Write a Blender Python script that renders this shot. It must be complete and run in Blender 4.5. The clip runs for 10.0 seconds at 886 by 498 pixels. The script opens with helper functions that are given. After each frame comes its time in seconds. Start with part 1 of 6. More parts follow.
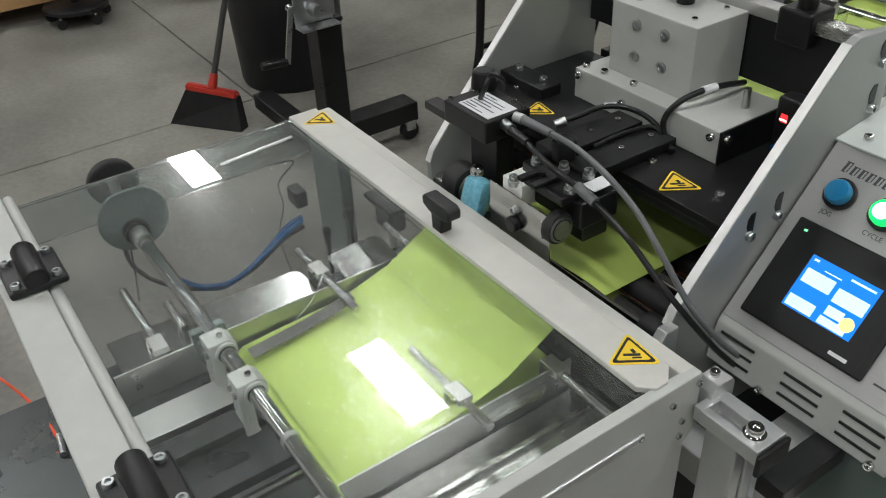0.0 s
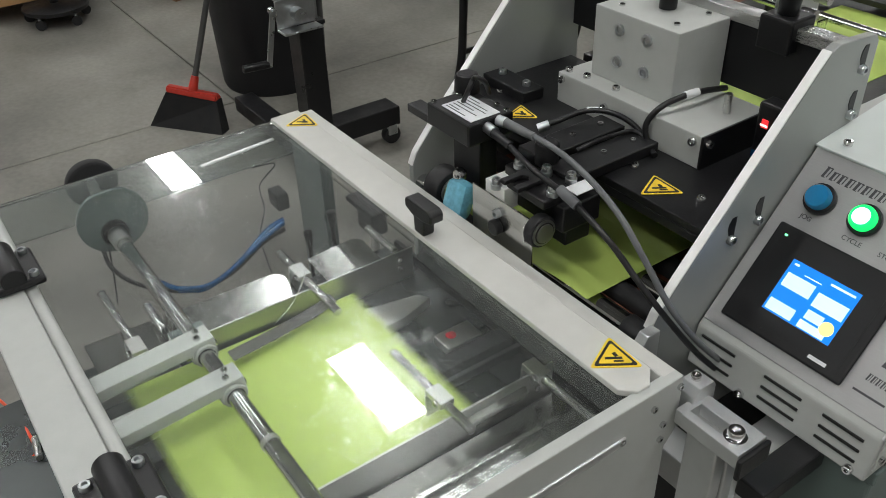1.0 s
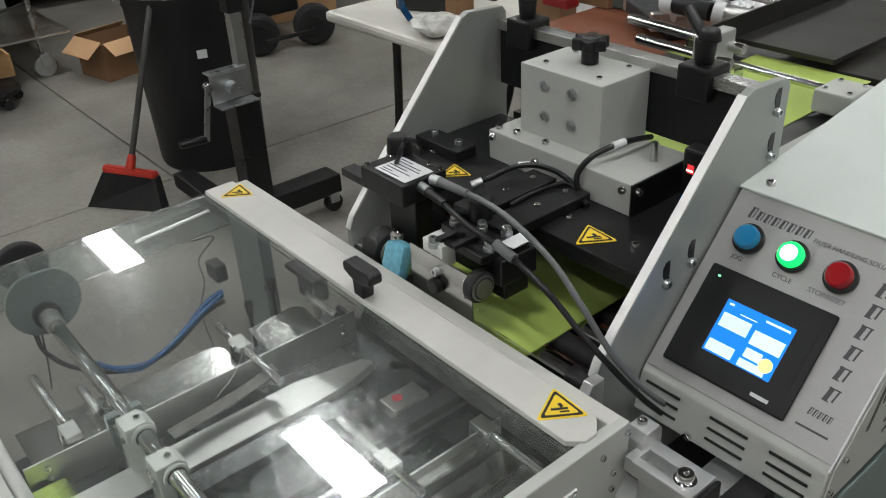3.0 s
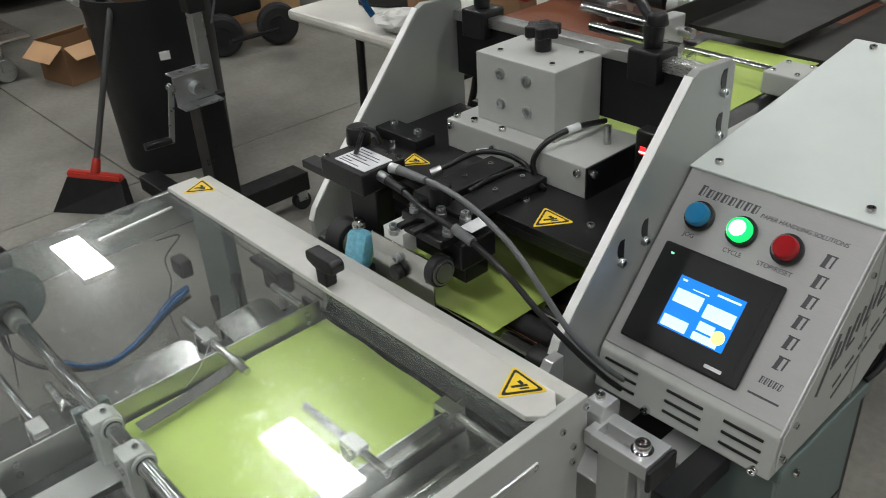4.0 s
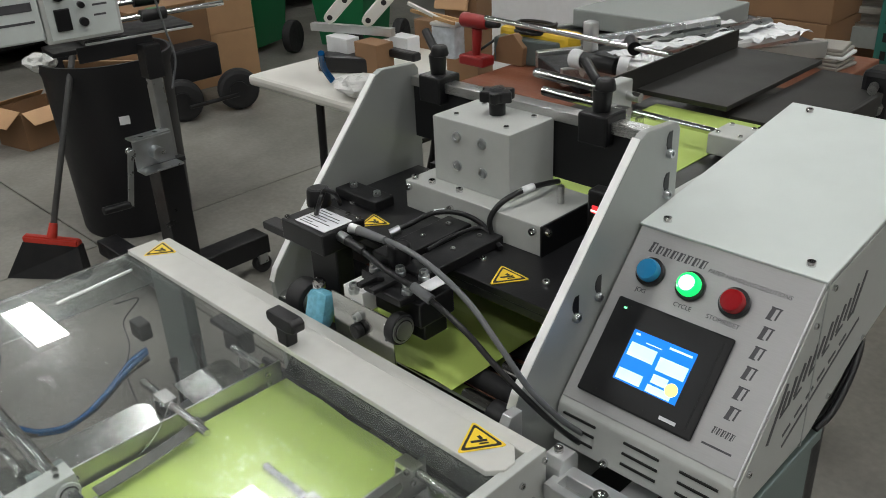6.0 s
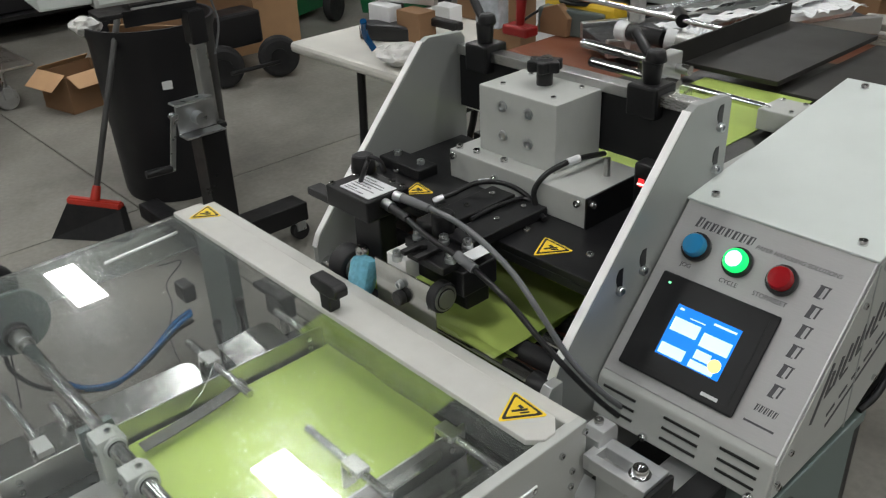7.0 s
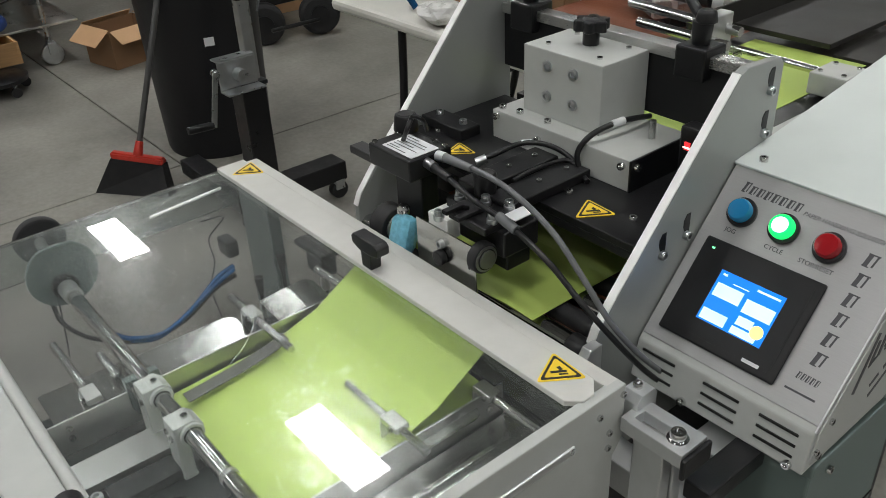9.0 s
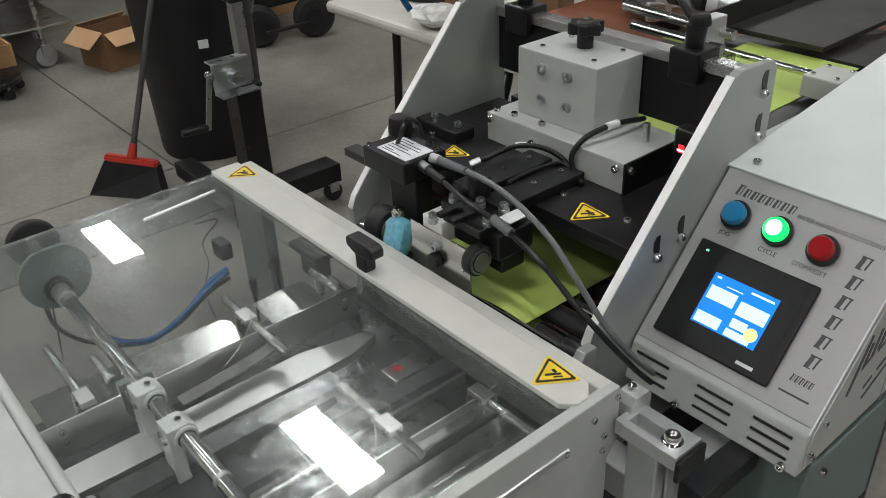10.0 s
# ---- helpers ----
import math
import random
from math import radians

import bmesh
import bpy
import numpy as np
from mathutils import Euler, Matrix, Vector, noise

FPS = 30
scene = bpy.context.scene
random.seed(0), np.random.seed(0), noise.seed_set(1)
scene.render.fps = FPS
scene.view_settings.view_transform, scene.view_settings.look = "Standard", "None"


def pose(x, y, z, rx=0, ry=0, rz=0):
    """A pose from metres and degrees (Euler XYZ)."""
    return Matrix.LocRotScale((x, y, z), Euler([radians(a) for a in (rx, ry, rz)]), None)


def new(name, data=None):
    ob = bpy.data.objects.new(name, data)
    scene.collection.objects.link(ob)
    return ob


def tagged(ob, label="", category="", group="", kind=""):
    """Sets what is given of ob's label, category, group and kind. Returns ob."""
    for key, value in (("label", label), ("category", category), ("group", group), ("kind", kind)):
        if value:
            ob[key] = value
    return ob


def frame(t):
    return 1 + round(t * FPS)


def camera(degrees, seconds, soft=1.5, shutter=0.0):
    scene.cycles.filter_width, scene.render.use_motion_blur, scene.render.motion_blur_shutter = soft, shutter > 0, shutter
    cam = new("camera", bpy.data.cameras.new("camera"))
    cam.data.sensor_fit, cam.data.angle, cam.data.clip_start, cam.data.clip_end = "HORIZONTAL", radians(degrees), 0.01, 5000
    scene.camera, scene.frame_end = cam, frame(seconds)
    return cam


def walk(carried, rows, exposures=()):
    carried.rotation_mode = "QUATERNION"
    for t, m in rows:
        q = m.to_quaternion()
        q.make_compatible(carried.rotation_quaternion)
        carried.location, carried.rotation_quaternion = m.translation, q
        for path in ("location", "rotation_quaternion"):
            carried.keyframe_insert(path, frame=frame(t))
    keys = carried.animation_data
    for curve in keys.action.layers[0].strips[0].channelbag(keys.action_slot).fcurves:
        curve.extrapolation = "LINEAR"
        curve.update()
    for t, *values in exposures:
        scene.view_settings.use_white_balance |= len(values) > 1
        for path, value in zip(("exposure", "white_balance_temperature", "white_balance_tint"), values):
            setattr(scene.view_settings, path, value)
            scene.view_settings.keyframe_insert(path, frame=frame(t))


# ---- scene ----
FOV = 54.49
PATH = [
    (0.0, 0.3304, -0.4722, 1.5661, 54.962, 2.441, 55.301),
    (0.5, 0.3289, -0.4723, 1.5634, 55.121, 1.715, 54.155),
    (1.0, 0.3291, -0.4731, 1.5628, 55.279, 1.466, 54.437),
    (1.5, 0.3316, -0.4682, 1.5645, 55.009, 2.183, 52.768),
    (1.6, 0.3333, -0.4682, 1.5665, 54.968, 2.160, 52.728),
    (1.7, 0.3347, -0.4685, 1.5677, 57.320, 2.269, 52.601),
    (1.8, 0.3352, -0.4696, 1.5687, 60.271, 2.128, 52.865),
    (1.9, 0.3351, -0.4709, 1.5700, 60.696, 2.513, 52.869),
    (2.0, 0.3349, -0.4724, 1.5701, 60.809, 2.650, 52.863),
    (2.5, 0.3363, -0.4696, 1.5638, 60.875, 2.505, 50.721),
    (3.0, 0.3364, -0.4649, 1.5570, 59.401, 2.526, 49.794),
    (3.2, 0.3381, -0.4646, 1.5525, 59.181, 2.607, 49.204),
    (4.3, 0.3703, -0.4704, 1.5548, 59.457, 3.239, 46.110),
    (4.5, 0.3762, -0.4715, 1.5553, 60.316, 3.130, 44.801),
    (5.0, 0.3824, -0.4675, 1.5585, 63.068, 2.914, 42.852),
    (5.5, 0.3792, -0.4723, 1.5600, 63.173, 2.717, 43.826),
    (7.0, 0.3692, -0.4869, 1.5576, 61.355, 2.230, 47.487),
    (7.5, 0.3672, -0.4900, 1.5562, 59.286, 2.453, 49.453),
    (8.0, 0.3669, -0.4900, 1.5555, 58.683, 2.497, 49.740),
    (8.5, 0.3664, -0.4927, 1.5578, 58.724, 2.366, 50.304),
    (9.0, 0.3664, -0.4920, 1.5571, 58.887, 2.424, 50.134),
    (9.5, 0.3665, -0.4916, 1.5562, 58.984, 2.324, 50.030),
    (10.0, 0.3662, -0.4918, 1.5572, 59.037, 2.255, 49.810),
]


cam = camera(FOV, 10.0, soft=0.9, shutter=0.4)
walk(cam, [(r[0], pose(*r[1:])) for r in PATH])

# ---- light: high-bay fixtures under the warehouse roof, one row mirrored, the others added
CEIL = 6.0
# only row y = 2.2 shows in the pane; other rows are added light
LIGHTS = [(x, y) for y in (-4.2, -1.0, 2.2, 8.6) for x in (-14.6, -9.66, -4.68, 0.3, 5.3)]
world = bpy.data.worlds.new("hall")
world.use_nodes = True
world.node_tree.nodes["Background"].inputs[0].default_value = (0.55, 0.6, 0.62, 1)
world.node_tree.nodes["Background"].inputs[1].default_value = 0.05
scene.world = world
LAMP = bpy.data.lights.new("high_bay_lamp", "AREA")
LAMP.shape, LAMP.size, LAMP.size_y, LAMP.energy, LAMP.color = "RECTANGLE", 1.1, 0.37, 35, (0.975, 1.0, 1.0)
for lx, ly in LIGHTS:
    new("lamp", LAMP).matrix_world = pose(lx, ly, CEIL - 0.125)
scene.view_settings.exposure = 0.0

# ---- materials


def mat(name, col, rough=0.5, metal=0.0, var=0.12, scale=30.0, bump=0.0, bscale=200.0, spec=0.5, aniso=None, emit=None, strength=0.0, trans=0.0, stain=0.0, coat=0.0, ior=1.45):
    m = bpy.data.materials.new(name)
    m.use_nodes = True
    nt = m.node_tree
    nd, ln = nt.nodes, nt.links
    b = nd["Principled BSDF"]
    b.inputs["Roughness"].default_value = rough
    b.inputs["Metallic"].default_value = metal
    b.inputs["Specular IOR Level"].default_value = spec
    b.inputs["IOR"].default_value = ior
    b.inputs["Transmission Weight"].default_value = trans
    b.inputs["Coat Weight"].default_value = coat
    b.inputs["Base Color"].default_value = (*col, 1)
    if emit:
        b.inputs["Emission Color"].default_value = (*emit, 1)
        b.inputs["Emission Strength"].default_value = strength
    tc = nd.new("ShaderNodeTexCoord")
    src = tc.outputs["Object"]
    if aniso:
        mp = nd.new("ShaderNodeMapping")
        mp.inputs["Scale"].default_value = aniso
        ln.new(src, mp.inputs[0])
        src = mp.outputs[0]
    if var > 0:
        n1 = nd.new("ShaderNodeTexNoise")
        n1.inputs["Scale"].default_value, n1.inputs["Detail"].default_value = scale, 6
        ln.new(src, n1.inputs[0])
        n2 = nd.new("ShaderNodeTexNoise")
        n2.inputs["Scale"].default_value, n2.inputs["Detail"].default_value = scale * 0.13, 3
        ln.new(tc.outputs["Object"], n2.inputs[0])
        ad = nd.new("ShaderNodeMath")
        ad.operation = "ADD"
        ln.new(n1.outputs["Fac"], ad.inputs[0])
        ln.new(n2.outputs["Fac"], ad.inputs[1])
        rp = nd.new("ShaderNodeMapRange")
        rp.inputs[1].default_value, rp.inputs[2].default_value = 0.6, 1.4
        rp.inputs[3].default_value, rp.inputs[4].default_value = 1 - var, 1 + var
        ln.new(ad.outputs[0], rp.inputs[0])
        mx = nd.new("ShaderNodeMix")
        mx.data_type, mx.blend_type = "RGBA", "MULTIPLY"
        mx.inputs["Factor"].default_value = 1.0
        mx.inputs[6].default_value = (*col, 1)
        ln.new(rp.outputs[0], mx.inputs[7])
        ln.new(mx.outputs[2], b.inputs["Base Color"])
        rr = nd.new("ShaderNodeMapRange")
        rr.inputs[1].default_value, rr.inputs[2].default_value = 0.6, 1.4
        rr.inputs[3].default_value, rr.inputs[4].default_value = max(0.02, rough - 0.35 * rough * min(1, var * 4)), min(1, rough + 0.35 * rough * min(1, var * 4))
        ln.new(ad.outputs[0], rr.inputs[0])
        if trans == 0:
            ln.new(rr.outputs[0], b.inputs["Roughness"])
    if bump > 0:
        n3 = nd.new("ShaderNodeTexNoise")
        n3.inputs["Scale"].default_value, n3.inputs["Detail"].default_value = bscale, 4
        ln.new(src, n3.inputs[0])
        bp = nd.new("ShaderNodeBump")
        bp.inputs["Strength"].default_value, bp.inputs["Distance"].default_value = bump, 0.002
        ln.new(n3.outputs["Fac"], bp.inputs["Height"])
        ln.new(bp.outputs[0], b.inputs["Normal"])
    return m


# near-white: the lamps' glint on bare metal is put into this colour
EDGE = mat("lit_edge_white", (0.86, 0.86, 0.85), 0.4, 0.1, 0.06, 50, 0.05, 500)
GREY = mat("grey_powder_coat", (0.44, 0.455, 0.435), 0.42, 0, 0.05, 60, 0.06, 900)
LGREY = mat("light_grey_powder_coat", (0.53, 0.53, 0.50), 0.4, 0, 0.06, 50, 0.06, 900)
GREYD = mat("grey_machine_paint", (0.30, 0.325, 0.31), 0.4, 0, 0.06, 40, 0.06, 700)
COVER = mat("pale_grey_sheet", (0.58, 0.625, 0.605), 0.38, 0, 0.05, 20, 0.03, 500)
PANEL = mat("brushed_panel", (0.43, 0.43, 0.43), 0.34, 0.5, 0.06, 40, 0.05, 300, aniso=(2, 40, 40))
STEEL = mat("brushed_steel", (0.55, 0.55, 0.54), 0.3, 1.0, 0.12, 40, 0.12, 220, aniso=(4, 60, 60))
STEELY = mat("brushed_steel_long", (0.58, 0.58, 0.56), 0.16, 1.0, 0.12, 40, 0.05, 200, aniso=(60, 4, 60))
SATIN = mat("satin_steel", (0.56, 0.56, 0.54), 0.34, 1.0, 0.15, 16, 0.05, 160)
ALU = mat("anodised_aluminium", (0.66, 0.67, 0.67), 0.36, 0.85, 0.06, 50, 0.05, 500)
ROD = mat("turned_rod", (0.62, 0.62, 0.61), 0.19, 1.0, 0.03, 40)
CHROME = mat("chrome_rod", (0.68, 0.68, 0.68), 0.12, 1.0, 0.06, 60)
BLACK = mat("black_oxide", (0.008, 0.008, 0.009), 0.38, 0, 0.25, 30, 0.06, 400)
PLASTIC = mat("black_plastic", (0.008, 0.008, 0.009), 0.36, 0, 0.2, 50, 0.05, 600)
RUBBER = mat("black_rubber", (0.016, 0.016, 0.017), 0.62, 0, 0.25, 40, 0.1, 300)
BINP = mat("bin_plastic", (0.010, 0.010, 0.012), 0.5, 0, 0.3, 6, 0.2, 60)
DARKST = mat("dark_bed_steel", (0.17, 0.175, 0.175), 0.25, 0.9, 0.25, 12, 0.06, 120)
BELT = mat("belt_black", (0.02, 0.021, 0.023), 0.5, 0, 0.2, 60, 0.1, 500)
PAPER = mat("lime_paper", (0.375, 0.485, 0.115), 0.5, 0, 0.035, 9, 0.04, 900, spec=0.4)
# tint also darkens the bed below, replacing light the shadowless pane should block
def scuffed_pane(lo=0.012, hi=0.085, tint=(0.83, 0.855, 0.85), dust=0.014):
    m = mat("scuffed_polycarbonate", tint, 0.0, 0, 0.0, trans=1.0, ior=1.5)
    nt = m.node_tree
    out, b = nt.nodes["Material Output"], nt.nodes["Principled BSDF"]
    tc = nt.nodes.new("ShaderNodeTexCoord")
    n = nt.nodes.new("ShaderNodeTexNoise")
    n.inputs["Scale"].default_value, n.inputs["Detail"].default_value, n.inputs["Distortion"].default_value = 34.0, 9, 3.0
    nt.links.new(tc.outputs["Object"], n.inputs[0])
    r = nt.nodes.new("ShaderNodeMapRange")
    r.inputs[1].default_value, r.inputs[2].default_value, r.inputs[3].default_value, r.inputs[4].default_value = 0.46, 0.72, lo, hi
    nt.links.new(n.outputs["Fac"], r.inputs[0])
    g = nt.nodes.new("ShaderNodeBsdfGlossy")
    g.inputs["Roughness"].default_value = 0.17
    g.inputs["Color"].default_value = (0.9, 0.93, 0.92, 1)
    t = nt.nodes.new("ShaderNodeMixShader")
    nt.links.new(r.outputs[0], t.inputs[0])
    nt.links.new(b.outputs[0], t.inputs[1])
    nt.links.new(g.outputs[0], t.inputs[2])
    # a film of dust and fine scratches, uneven over the sheet
    dn = nt.nodes.new("ShaderNodeTexNoise")
    dn.inputs["Scale"].default_value, dn.inputs["Detail"].default_value, dn.inputs["Distortion"].default_value = 7.0, 6, 1.2
    nt.links.new(tc.outputs["Object"], dn.inputs[0])
    dr_ = nt.nodes.new("ShaderNodeMapRange")
    dr_.inputs[1].default_value, dr_.inputs[2].default_value, dr_.inputs[3].default_value, dr_.inputs[4].default_value = 0.3, 0.7, dust * 0.6, dust * 1.4
    nt.links.new(dn.outputs["Fac"], dr_.inputs[0])
    df = nt.nodes.new("ShaderNodeBsdfDiffuse")
    df.inputs["Color"].default_value = (0.72, 0.74, 0.72, 1)
    t2 = nt.nodes.new("ShaderNodeMixShader")
    nt.links.new(dr_.outputs[0], t2.inputs[0])
    nt.links.new(t.outputs[0], t2.inputs[1])
    nt.links.new(df.outputs[0], t2.inputs[2])
    nt.links.new(t2.outputs[0], out.inputs[0])
    return m


GLASS = mat("clear_polycarbonate", (0.93, 0.955, 0.95), 0.012, 0, 0.0, trans=1.0, ior=1.5)
YELLOW = mat("warning_yellow", (0.82, 0.58, 0.035), 0.4, 0, 0.04, 40)
INK = mat("black_ink", (0.015, 0.015, 0.015), 0.5, 0, 0.1, 60)
DINK = mat("grey_ink", (0.07, 0.07, 0.075), 0.5, 0, 0.1, 60)
WHITE = mat("white_label", (0.72, 0.73, 0.74), 0.45, 0, 0.05, 60)
LCDB = mat("screen_blue", (0.01, 0.1, 0.5), 0.2, 0, 0.0, emit=(0.01, 0.24, 0.92), strength=0.95)
LCDW = mat("screen_white", (0.6, 0.7, 0.8), 0.2, 0, 0.0, emit=(0.42, 0.72, 1.0), strength=1.05)
LCDY = mat("screen_yellow", (0.9, 0.7, 0.1), 0.2, 0, 0.0, emit=(1.0, 0.85, 0.35), strength=1.05)
GLASSC = scuffed_pane()
GLASSD = scuffed_pane(0.06, 0.14, (0.80, 0.85, 0.83), 0.03)
GREENL = mat("lit_green_lens", (0.01, 0.5, 0.12), 0.15, 0, 0.0, emit=(0.01, 0.95, 0.2), strength=1.0, coat=0.5)
GREENC = mat("lit_green_core", (0.5, 0.95, 0.7), 0.2, 0, 0.0, emit=(0.55, 1.0, 0.72), strength=1.6)
BLUEL = mat("blue_lens", (0.02, 0.21, 0.43), 0.14, 0, 0.06, 60, coat=0.6)
REDL = mat("red_lens", (0.30, 0.008, 0.012), 0.2, 0, 0.06, 60, coat=0.5)
REDLED = mat("red_led", (0.8, 0.05, 0.05), 0.3, 0, 0.0, emit=(1.0, 0.04, 0.05), strength=0.8)
LEDW = mat("white_led", (0.9, 0.5, 0.5), 0.3, 0, 0.0, emit=(1.0, 0.6, 0.55), strength=2.0)
LEDG = mat("green_led", (0.1, 0.8, 0.3), 0.3, 0, 0.0, emit=(0.25, 1.0, 0.45), strength=1.5)
SENSB = mat("blue_sensor_plastic", (0.17, 0.46, 0.60), 0.16, 0, 0.35, 150, 0.5, 160, coat=0.6)
HOSEB = mat("blue_hose", (0.005, 0.055, 0.15), 0.15, 0, 0.08, 40)
CABLE = mat("black_cable", (0.008, 0.008, 0.009), 0.38, 0, 0.2, 60)
CABLEG = mat("grey_cable", (0.13, 0.135, 0.14), 0.5, 0, 0.1, 60)
ORANGE = mat("orange_cable", (0.75, 0.07, 0.015), 0.4, 0, 0.05, 40)
RED = mat("red_plastic", (0.50, 0.035, 0.02), 0.4, 0, 0.1, 30)
BRISTLE = mat("broom_bristle", (0.012, 0.012, 0.013), 0.8, 0, 0.4, 120, 0.5, 500, aniso=(30, 30, 2))
HANDLE = mat("grey_handle", (0.07, 0.07, 0.07), 0.45, 0, 0.15, 20)
GALV = mat("galvanised_steel", (0.52, 0.54, 0.55), 0.3, 1.0, 0.2, 25, 0.05, 100)
CARD = mat("cardboard", (0.23, 0.130, 0.066), 0.75, 0, 0.12, 10, 0.1, 120)
CARDL = mat("cardboard_pale", (0.52, 0.32, 0.17), 0.75, 0, 0.1, 10, 0.1, 120)
TABLEW = mat("white_table_plastic", (0.66, 0.65, 0.60), 0.5, 0, 0.06, 12, 0.1, 80)
GREENB = mat("green_bin_plastic", (0.012, 0.15, 0.055), 0.45, 0, 0.12, 8)
WOOD = mat("pine_board", (0.48, 0.29, 0.13), 0.6, 0, 0.18, 9, 0.1, 80, aniso=(1, 1, 12))
TOP = mat("red_brown_bench_top", (0.19, 0.07, 0.038), 0.4, 0, 0.25, 12, 0.05, 80, aniso=(2, 14, 14))
RACKG = mat("teal_rack_paint", (0.04, 0.20, 0.17), 0.45, 0, 0.15, 20)
DISC = mat("dark_grey_disc", (0.10, 0.125, 0.12), 0.3, 0.2, 0.1, 20)
BEDD = mat("black_bed_steel", (0.045, 0.05, 0.05), 0.3, 0.7, 0.25, 14, 0.05, 120)
TEAL = mat("teal_grey_cabinet", (0.155, 0.20, 0.19), 0.42, 0, 0.07, 16, 0.05, 300)
BLUEU = mat("blue_upholstery", (0.012, 0.045, 0.18), 0.6, 0, 0.15, 40, 0.1, 300)
YELP = mat("yellow_plastic", (0.62, 0.42, 0.03), 0.45, 0, 0.15, 20)
BAGW = mat("clear_bag", (0.62, 0.62, 0.60), 0.3, 0, 0.12, 30, 0.6, 60)
WALLM = mat("fill_wall_paint", (0.68, 0.67, 0.64), 0.8, 0, 0.1, 2, 0.1, 40)
CEILM = mat("hall_roof_deck", (0.11, 0.11, 0.105), 0.8, 0, 0.1, 2)
PUSH = mat("grey_pusher_coat", (0.33, 0.34, 0.325), 0.42, 0, 0.07, 60, 0.06, 700)
PLATE = mat("grey_side_plate", (0.36, 0.375, 0.36), 0.34, 0.35, 0.08, 14, 0.04, 500)
MATB = mat("matt_black_sheet", (0.021, 0.020, 0.018), 0.5, 0, 0.15, 9, 0.04, 300)
STRIPD = mat("dark_spring_strip", (0.075, 0.073, 0.066), 0.42, 0.3, 0.2, 30, 0.05, 200)
FLANGE = mat("polished_flange", (0.60, 0.60, 0.58), 0.15, 1.0, 0.12, 24, 0.03, 160, aniso=(40, 4, 40))
TRAYS = mat("sheet_tray_steel", (0.60, 0.60, 0.58), 0.26, 1.0, 0.06, 12)
DRILLR = mat("dark_red_plastic", (0.26, 0.016, 0.016), 0.4, 0, 0.15, 40)
FILM = mat("printed_clear_box", (0.50, 0.54, 0.58), 0.25, 0, 0.35, 45)
STACK = mat("paper_stack", (0.30, 0.285, 0.255), 0.8, 0, 0.3, 6, 0.4, 90, aniso=(1, 1, 30))


def concrete():
    m = mat("worn_concrete", (0.205, 0.198, 0.176), 0.5, 0, 0.24, 3.0, 0.12, 60)
    nt = m.node_tree
    b = nt.nodes["Principled BSDF"]
    base = b.inputs["Base Color"].links[0].from_socket
    tc = [n for n in nt.nodes if n.bl_idname == "ShaderNodeTexCoord"][0]
    n = nt.nodes.new("ShaderNodeTexNoise")
    n.inputs["Scale"].default_value, n.inputs["Detail"].default_value, n.inputs["Distortion"].default_value = 1.6, 10, 0.2
    nt.links.new(tc.outputs["Object"], n.inputs[0])
    r = nt.nodes.new("ShaderNodeMapRange")
    r.inputs[1].default_value, r.inputs[2].default_value, r.inputs[3].default_value, r.inputs[4].default_value = 0.35, 0.65, 0.72, 1.25
    nt.links.new(n.outputs["Fac"], r.inputs[0])
    s = nt.nodes.new("ShaderNodeTexNoise")
    s.inputs["Scale"].default_value, s.inputs["Detail"].default_value = 42, 5
    nt.links.new(tc.outputs["Object"], s.inputs[0])
    r2 = nt.nodes.new("ShaderNodeMapRange")
    r2.inputs[1].default_value, r2.inputs[2].default_value, r2.inputs[3].default_value, r2.inputs[4].default_value = 0.3, 0.7, 0.9, 1.1
    nt.links.new(s.outputs["Fac"], r2.inputs[0])
    mu = nt.nodes.new("ShaderNodeMath")
    mu.operation = "MULTIPLY"
    nt.links.new(r.outputs[0], mu.inputs[0])
    nt.links.new(r2.outputs[0], mu.inputs[1])
    mx = nt.nodes.new("ShaderNodeMix")
    mx.data_type, mx.blend_type = "RGBA", "MULTIPLY"
    mx.inputs["Factor"].default_value = 1.0
    nt.links.new(base, mx.inputs[6])
    nt.links.new(mu.outputs[0], mx.inputs[7])
    nt.links.new(mx.outputs[2], b.inputs["Base Color"])
    return m


CONC = concrete()

# ---- mesh helpers
ROOT = {}


def thing(name, label, category, at=(0, 0, 0), group="", kind=""):
    ob = new(name)
    ob.location = at
    ob.empty_display_size = 0.05
    ROOT[ob.name] = Vector(at)
    return tagged(ob, label, category, group, kind)


def finish(bm, material, name, smooth=True):
    me = bpy.data.meshes.new(name)
    bmesh.ops.recalc_face_normals(bm, faces=bm.faces)
    bm.to_mesh(me)
    bm.free()
    for mm in (material if isinstance(material, (list, tuple)) else [material]):
        me.materials.append(mm)
    if smooth:
        soft_faces = [p.use_smooth for p in me.polygons]
        me.set_sharp_from_angle(angle=radians(38))
        me.polygons.foreach_set("use_smooth", soft_faces)
    return me


def part(name, bm, material, parent, label=""):
    """One mesh under a thing or a part, given in the world's metres."""
    at = ROOT[parent.name]
    bmesh.ops.translate(bm, verts=bm.verts, vec=-at)
    ob = new(name, finish(bm, material, name))
    ob.parent = parent
    ROOT[ob.name] = at
    return tagged(ob, label)


def solo(name, bm, material, label, category, kind="", group=""):
    ob = new(name, finish(bm, material, name))
    ROOT[ob.name] = Vector((0, 0, 0))
    return tagged(ob, label, category, group, kind)


def shared(name, me, parent, at, m=None):
    """A part on a mesh that alike parts share."""
    ob = new(name, me)
    ob.parent = parent
    ob.matrix_local = Matrix.Translation(Vector(at) - ROOT[parent.name]) @ (m if m else Matrix())
    return ob


